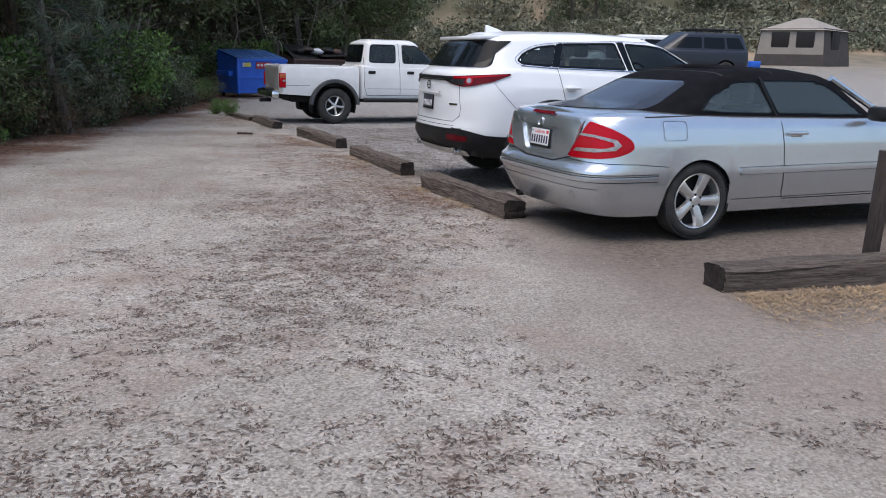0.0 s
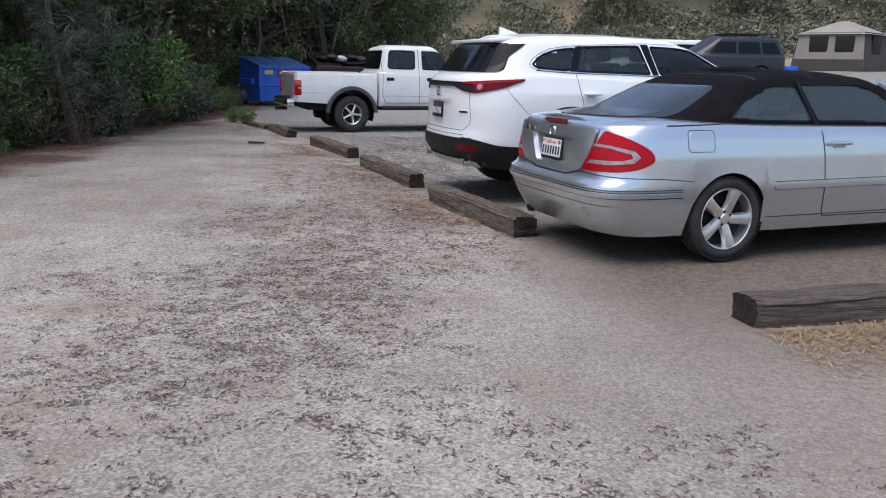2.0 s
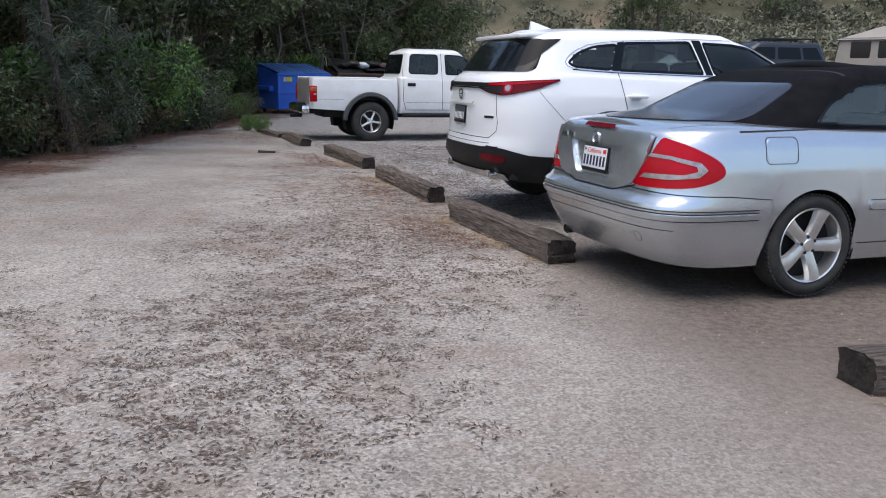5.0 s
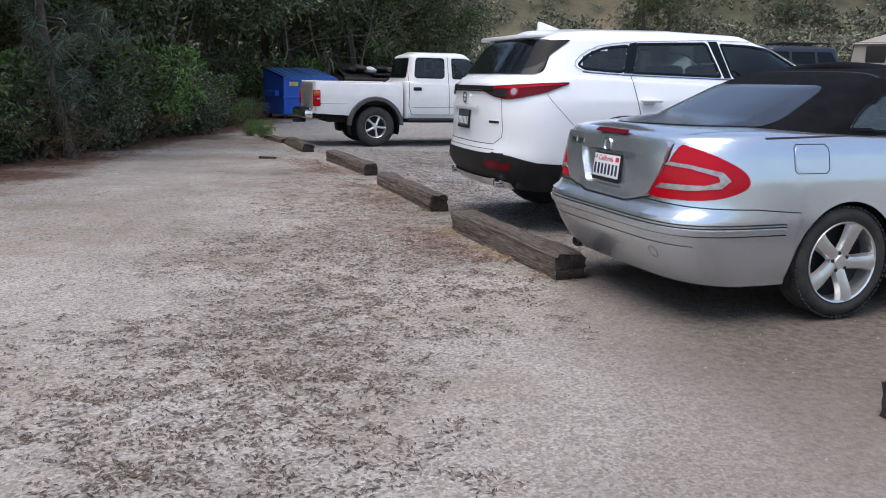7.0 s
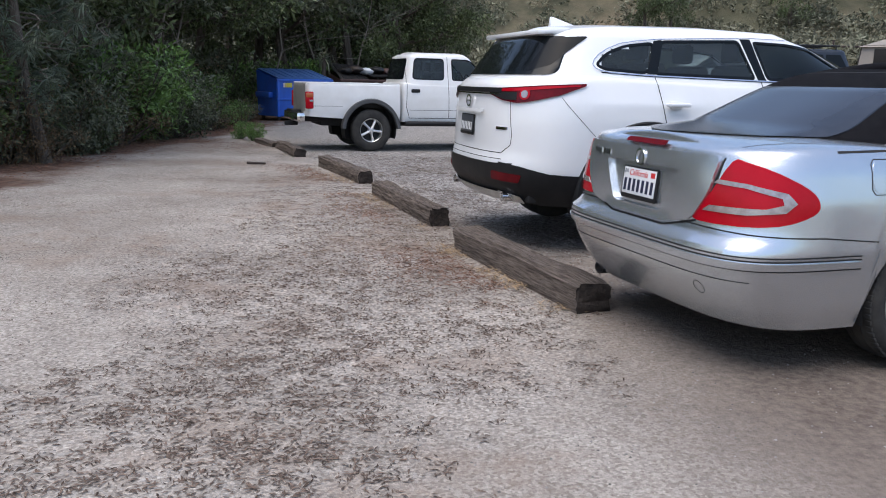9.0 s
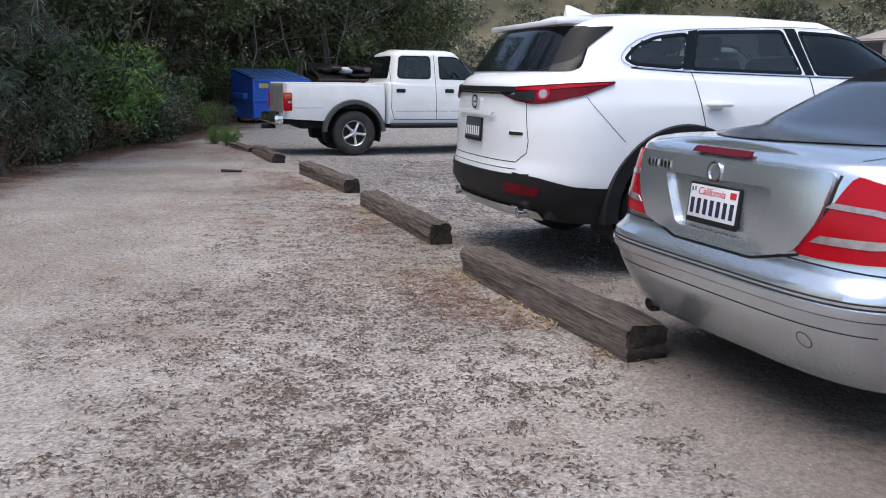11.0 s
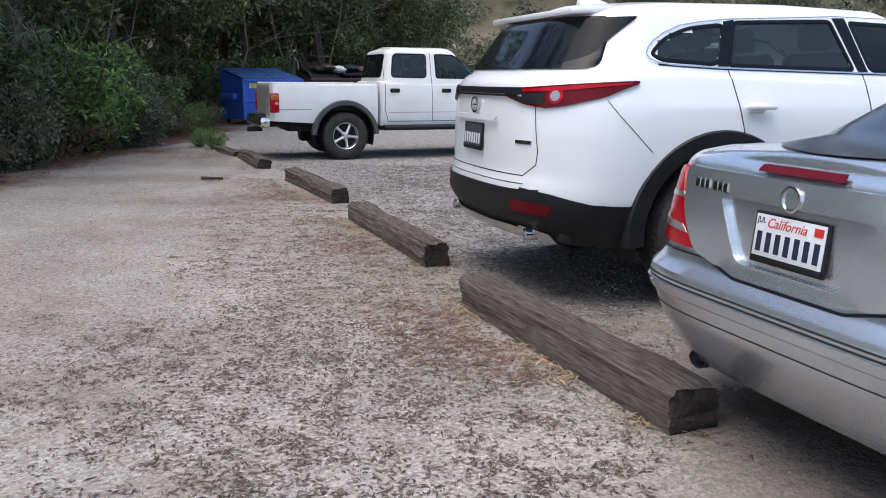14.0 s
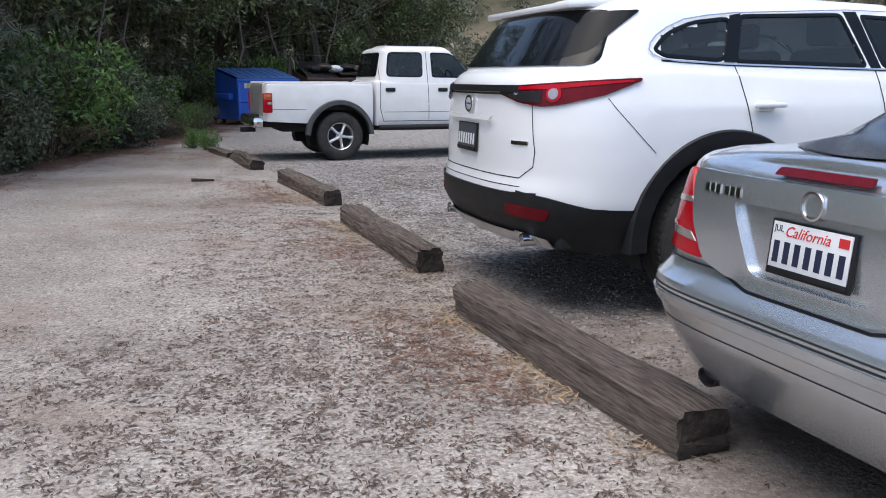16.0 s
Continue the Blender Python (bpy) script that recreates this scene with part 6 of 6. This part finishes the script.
def far_wagon(name, label, x, y, heading, paint, rack):
    z = ground_z(x, y)
    t = thing(name, label, "car", Matrix.Translation((x, y, z)) @ Matrix.Rotation(heading, 4, "Z"), "far cars")
    surf = shells(t, [
        ("body", paint, "", dict(rear=[(0.4, -0.95), (0.6, -1.0), (1.1, -0.98)], front=[(0.4, 3.5), (0.8, 3.55), (1.1, 2.9)], width=[(0.4, 0.86), (0.7, 0.91), (1.0, 0.90), (1.15, 0.86)], low=lambda xx: 0.38, top=lambda xx: lerp_keys([(-1, 1.12), (2.2, 1.1), (3.5, 0.95)], xx), corner_rear=-0.5, corner_front=2.5, arches=((0, 0.36, 0.42), (2.75, 0.36, 0.42)), n_pow=4, round_top=0.04, crown=0, levels=12)),
        ("cabin", paint, "", dict(rear=[(1.1, -0.98), (1.72, -0.75)], front=[(1.1, 2.6), (1.72, 1.6)], width=[(1.1, 0.86), (1.72, 0.68)], low=lambda xx: 1.08, top=lambda xx: 1.72, corner_rear=-0.3, corner_front=1.4, n_pow=4, round_top=0.08, crown=0.03, levels=12)),
    ])
    for view, sg in ((SIDE, 1), (LEFTSIDE, -1)):
        for x0, x1, x2, x3 in ((-0.7, -0.05, 0.0, -0.5), (0.05, 0.85, 0.85, 0.08), (0.95, 2.1, 1.55, 0.93)):
            o = [(sg * x0, 1.17), (sg * x1, 1.17), (sg * x2, 1.56), (sg * x3, 1.56)][::sg]
            part("side_window", panel(rounded(o, 0.05), surface=surf, **view, cell=0.06), M_GLASS, t)
    part("rear_window", panel(rounded([(-0.65, 1.17), (0.65, 1.17), (0.55, 1.58), (-0.55, 1.58)], 0.05), surface=surf, **REAR, cell=0.06), M_GLASS, t)
    for xx in (0, 2.75):
        arch_liners(t, xx, 0.88, 0.42, 0.36)
        for s in (-1, 1):
            wheel(t, xx, s * 0.78, 0.36, 0.22, 0.24, "road", s)
    if rack:
        for sg in (-1, 1):
            bm = bmesh.new()
            rod(bm, (-0.5, sg * 0.6, 1.84), (1.2, sg * 0.6, 1.84), 0.025, n=6)
            for xx in (-0.4, 0.35, 1.1):
                rod(bm, (xx, sg * 0.6, 1.70), (xx, sg * 0.6, 1.84), 0.02, n=6)
            part("roof_rail", bm, M_BLACK, t)
        for i in range(7):
            bm = bmesh.new()
            rod(bm, (-0.4 + 0.25 * i, -0.6, 1.86), (-0.4 + 0.25 * i, 0.6, 1.86), 0.02, n=6)
            part("rack_bar", bm, M_BLACK, t)
    return t


far_wagon("suv", "dark blue older four-wheel drive with a black roof rack", 11.2, 31.6, math.pi + 0.1, M_NAVY, True)
far_wagon("parked_wagon", "pale parked wagon seen past the white crossover", 9.7, 34.0, math.pi + 0.1, M_WHITE_OLD, False)

# ---- litter, stones, straw ----
def bits(name, pts, material, label, category, size, seed, tall=0.0, slim=0.3):
    rs = np.random.RandomState(seed)
    verts, faces = [], []
    for x, y in pts:
        a = rs.uniform(0, 2 * math.pi)
        L = size * rs.uniform(0.5, 1.5)
        d = np.array((math.cos(a), math.sin(a), rs.uniform(0, 0.12) + tall * rs.uniform(0.3, 1.2)))
        s = np.array((-math.sin(a), math.cos(a), rs.uniform(-0.3, 0.3))) * slim * 0.5
        p = np.array((x, y, ground_z(x, y) + 0.002))
        n0 = len(verts)
        mid = p + d * L * 0.5 + np.array((0, 0, L * 0.06))
        verts += [tuple(p), tuple(mid + s * L), tuple(p + d * L), tuple(mid - s * L)]
        faces += [(n0, n0 + 1, n0 + 3), (n0 + 1, n0 + 2, n0 + 3)]
    ob = attach(name, mesh_from(name, verts, faces, material))
    return tagged(ob, label, category, kind="stuff")


rs = np.random.RandomState(9)
pts = []
while len(pts) < 96000:
    x, y = rs.uniform(-5.5, 4.5), 1.2 + 15.8 * rs.rand() ** 1.25
    band = math.exp(-((x + 1.35 - 0.75 * smooth(4.4, 7.8, y)) / (1.35 + 0.05 * max(0.0, y - 5) + 0.9 * max(0.0, 4.6 - y))) ** 2) * (0.62 + 0.38 * smooth(3.5, 5.5, y))
    patch = noise.noise((x * 0.8, y * 0.8, 2.0)) * 0.4 + noise.noise((x * 2.6, y * 2.6, 8.0)) * 0.3
    if 1.0 * patch + 1.0 * band > 0.26 + 1.1 * rs.rand():
        spread = 0.010 + 0.026 * rs.rand() ** 2.0
        for _ in range(int(2 + (spread / 0.0095) ** 2 * 1.8)):
            pts.append((x + rs.normal(0, spread * 1.25), y + rs.normal(0, spread)))
while len(pts) < 110000:
    x, y = rs.uniform(-6.3, 0.5), rs.uniform(6, 18)
    if noise.noise((x * 0.9, y * 0.9, 21)) * 0.8 + noise.noise((x * 3, y * 3, 5)) * 0.4 > rs.uniform(-0.25, 0.5):
        pts += [(x + rs.normal(0, 0.02), y + rs.normal(0, 0.02)) for _ in range(rs.randint(1, 4))]
bits("leaf_litter", pts, M_LITTER, "dark dry twigs and leaf crumbs strewn over the dirt", "litter", 0.027, 10, slim=0.22)
pts = []
while len(pts) < 9000:
    x, y = rs.uniform(-8.4, -4.9), rs.uniform(9, 28)
    if rs.rand() < 0.12 + 0.88 * (x < -5.5):
        pts.append((x, y))
bits("fallen_leaves", pts, M_NEEDLES, "brown fallen leaves under the trees", "litter", 0.07, 11)
pts = []
lines = [((0.56, 7.2), (-0.20, 9.1)), ((-0.42, 9.9), (-1.2, 12.1)), ((-1.45, 12.9), (-2.35, 15.1)), ((1.8, 4.68), (4.3, 5.25))]
for (a, b), n in zip(lines, (1100, 800, 500, 8500)):
    for _ in range(n):
        t_ = rs.rand()
        c = np.array(a) * (1 - t_) + np.array(b) * t_
        if noise.noise((c[0] * 2.2, c[1] * 2.2, 4)) < -0.05 and n < 3000:
            continue
        pts.append((c[0] + rs.normal(0, 0.06) - (0.05 if n < 3000 else 0), c[1] - abs(rs.normal(0, 0.05 if n < 3000 else 0.36))))
bits("dry_grass", pts, M_STRAW, "dry golden grass along the timbers", "grass", 0.055, 12, tall=0.3, slim=0.09)
pts = []
while len(pts) < 5200:
    (a, b), w = lines[rs.randint(0, 3)], rs.rand()
    c = np.array(a) * (1 - w) + np.array(b) * w
    if noise.noise((c[0] * 1.7, c[1] * 1.7, 14)) + rs.rand() * 0.5 > 0.15:
        pts.append((c[0] - 0.1 - abs(rs.normal(0, 0.32)), c[1] - abs(rs.normal(0, 0.15))))
while len(pts) < 8700:
    pts.append((-4.2 + rs.normal(0, 0.6), 18.4 + rs.normal(0, 1.0)))
bits("pine_needles", pts, M_NEEDLES, "red-brown dry pine needles drifted along the timbers", "litter", 0.05, 15, slim=0.10)
verts, faces = [], []
for i in range(24000):
    side = i % 5 != 0
    if side:
        y = 7.6 + 13 * rs.rand()
        x = 0.68 - 0.382 * (y - 7.16) + 0.15 + 6.0 * rs.rand()
    else:
        y = 1.4 + 9 * rs.rand()
        x = rs.uniform(-4, 4)
    r = rs.uniform(0.004, 0.012) * (1.0 if side else 0.6)
    z = ground_z(x, y)
    n0 = len(verts)
    q = rs.uniform(0.7, 1.3, 6) * r
    verts += [(x + q[0], y, z), (x, y + q[1], z), (x - q[2], y, z), (x, y - q[3], z), (x, y, z + q[4] * 0.9), (x, y, z - r * 0.4)]
    faces += [(n0, n0 + 1, n0 + 4), (n0 + 1, n0 + 2, n0 + 4), (n0 + 2, n0 + 3, n0 + 4), (n0 + 3, n0, n0 + 4)]
tagged(attach("gravel", mesh_from("gravel", verts, faces, M_STONE)), "loose grey gravel in the parking bays", "gravel", kind="stuff")
t = thing("stick", "short dry brown stick on the dirt", "stick", Matrix.Translation((-3.18, 14.9, ground_z(-3.18, 14.9))))
bm = bmesh.new()
rod(bm, (-0.14, 0, 0.03), (0.13, 0.03, 0.025), 0.022, 0.015, 8)
part("branch", bm, M_POST, t)
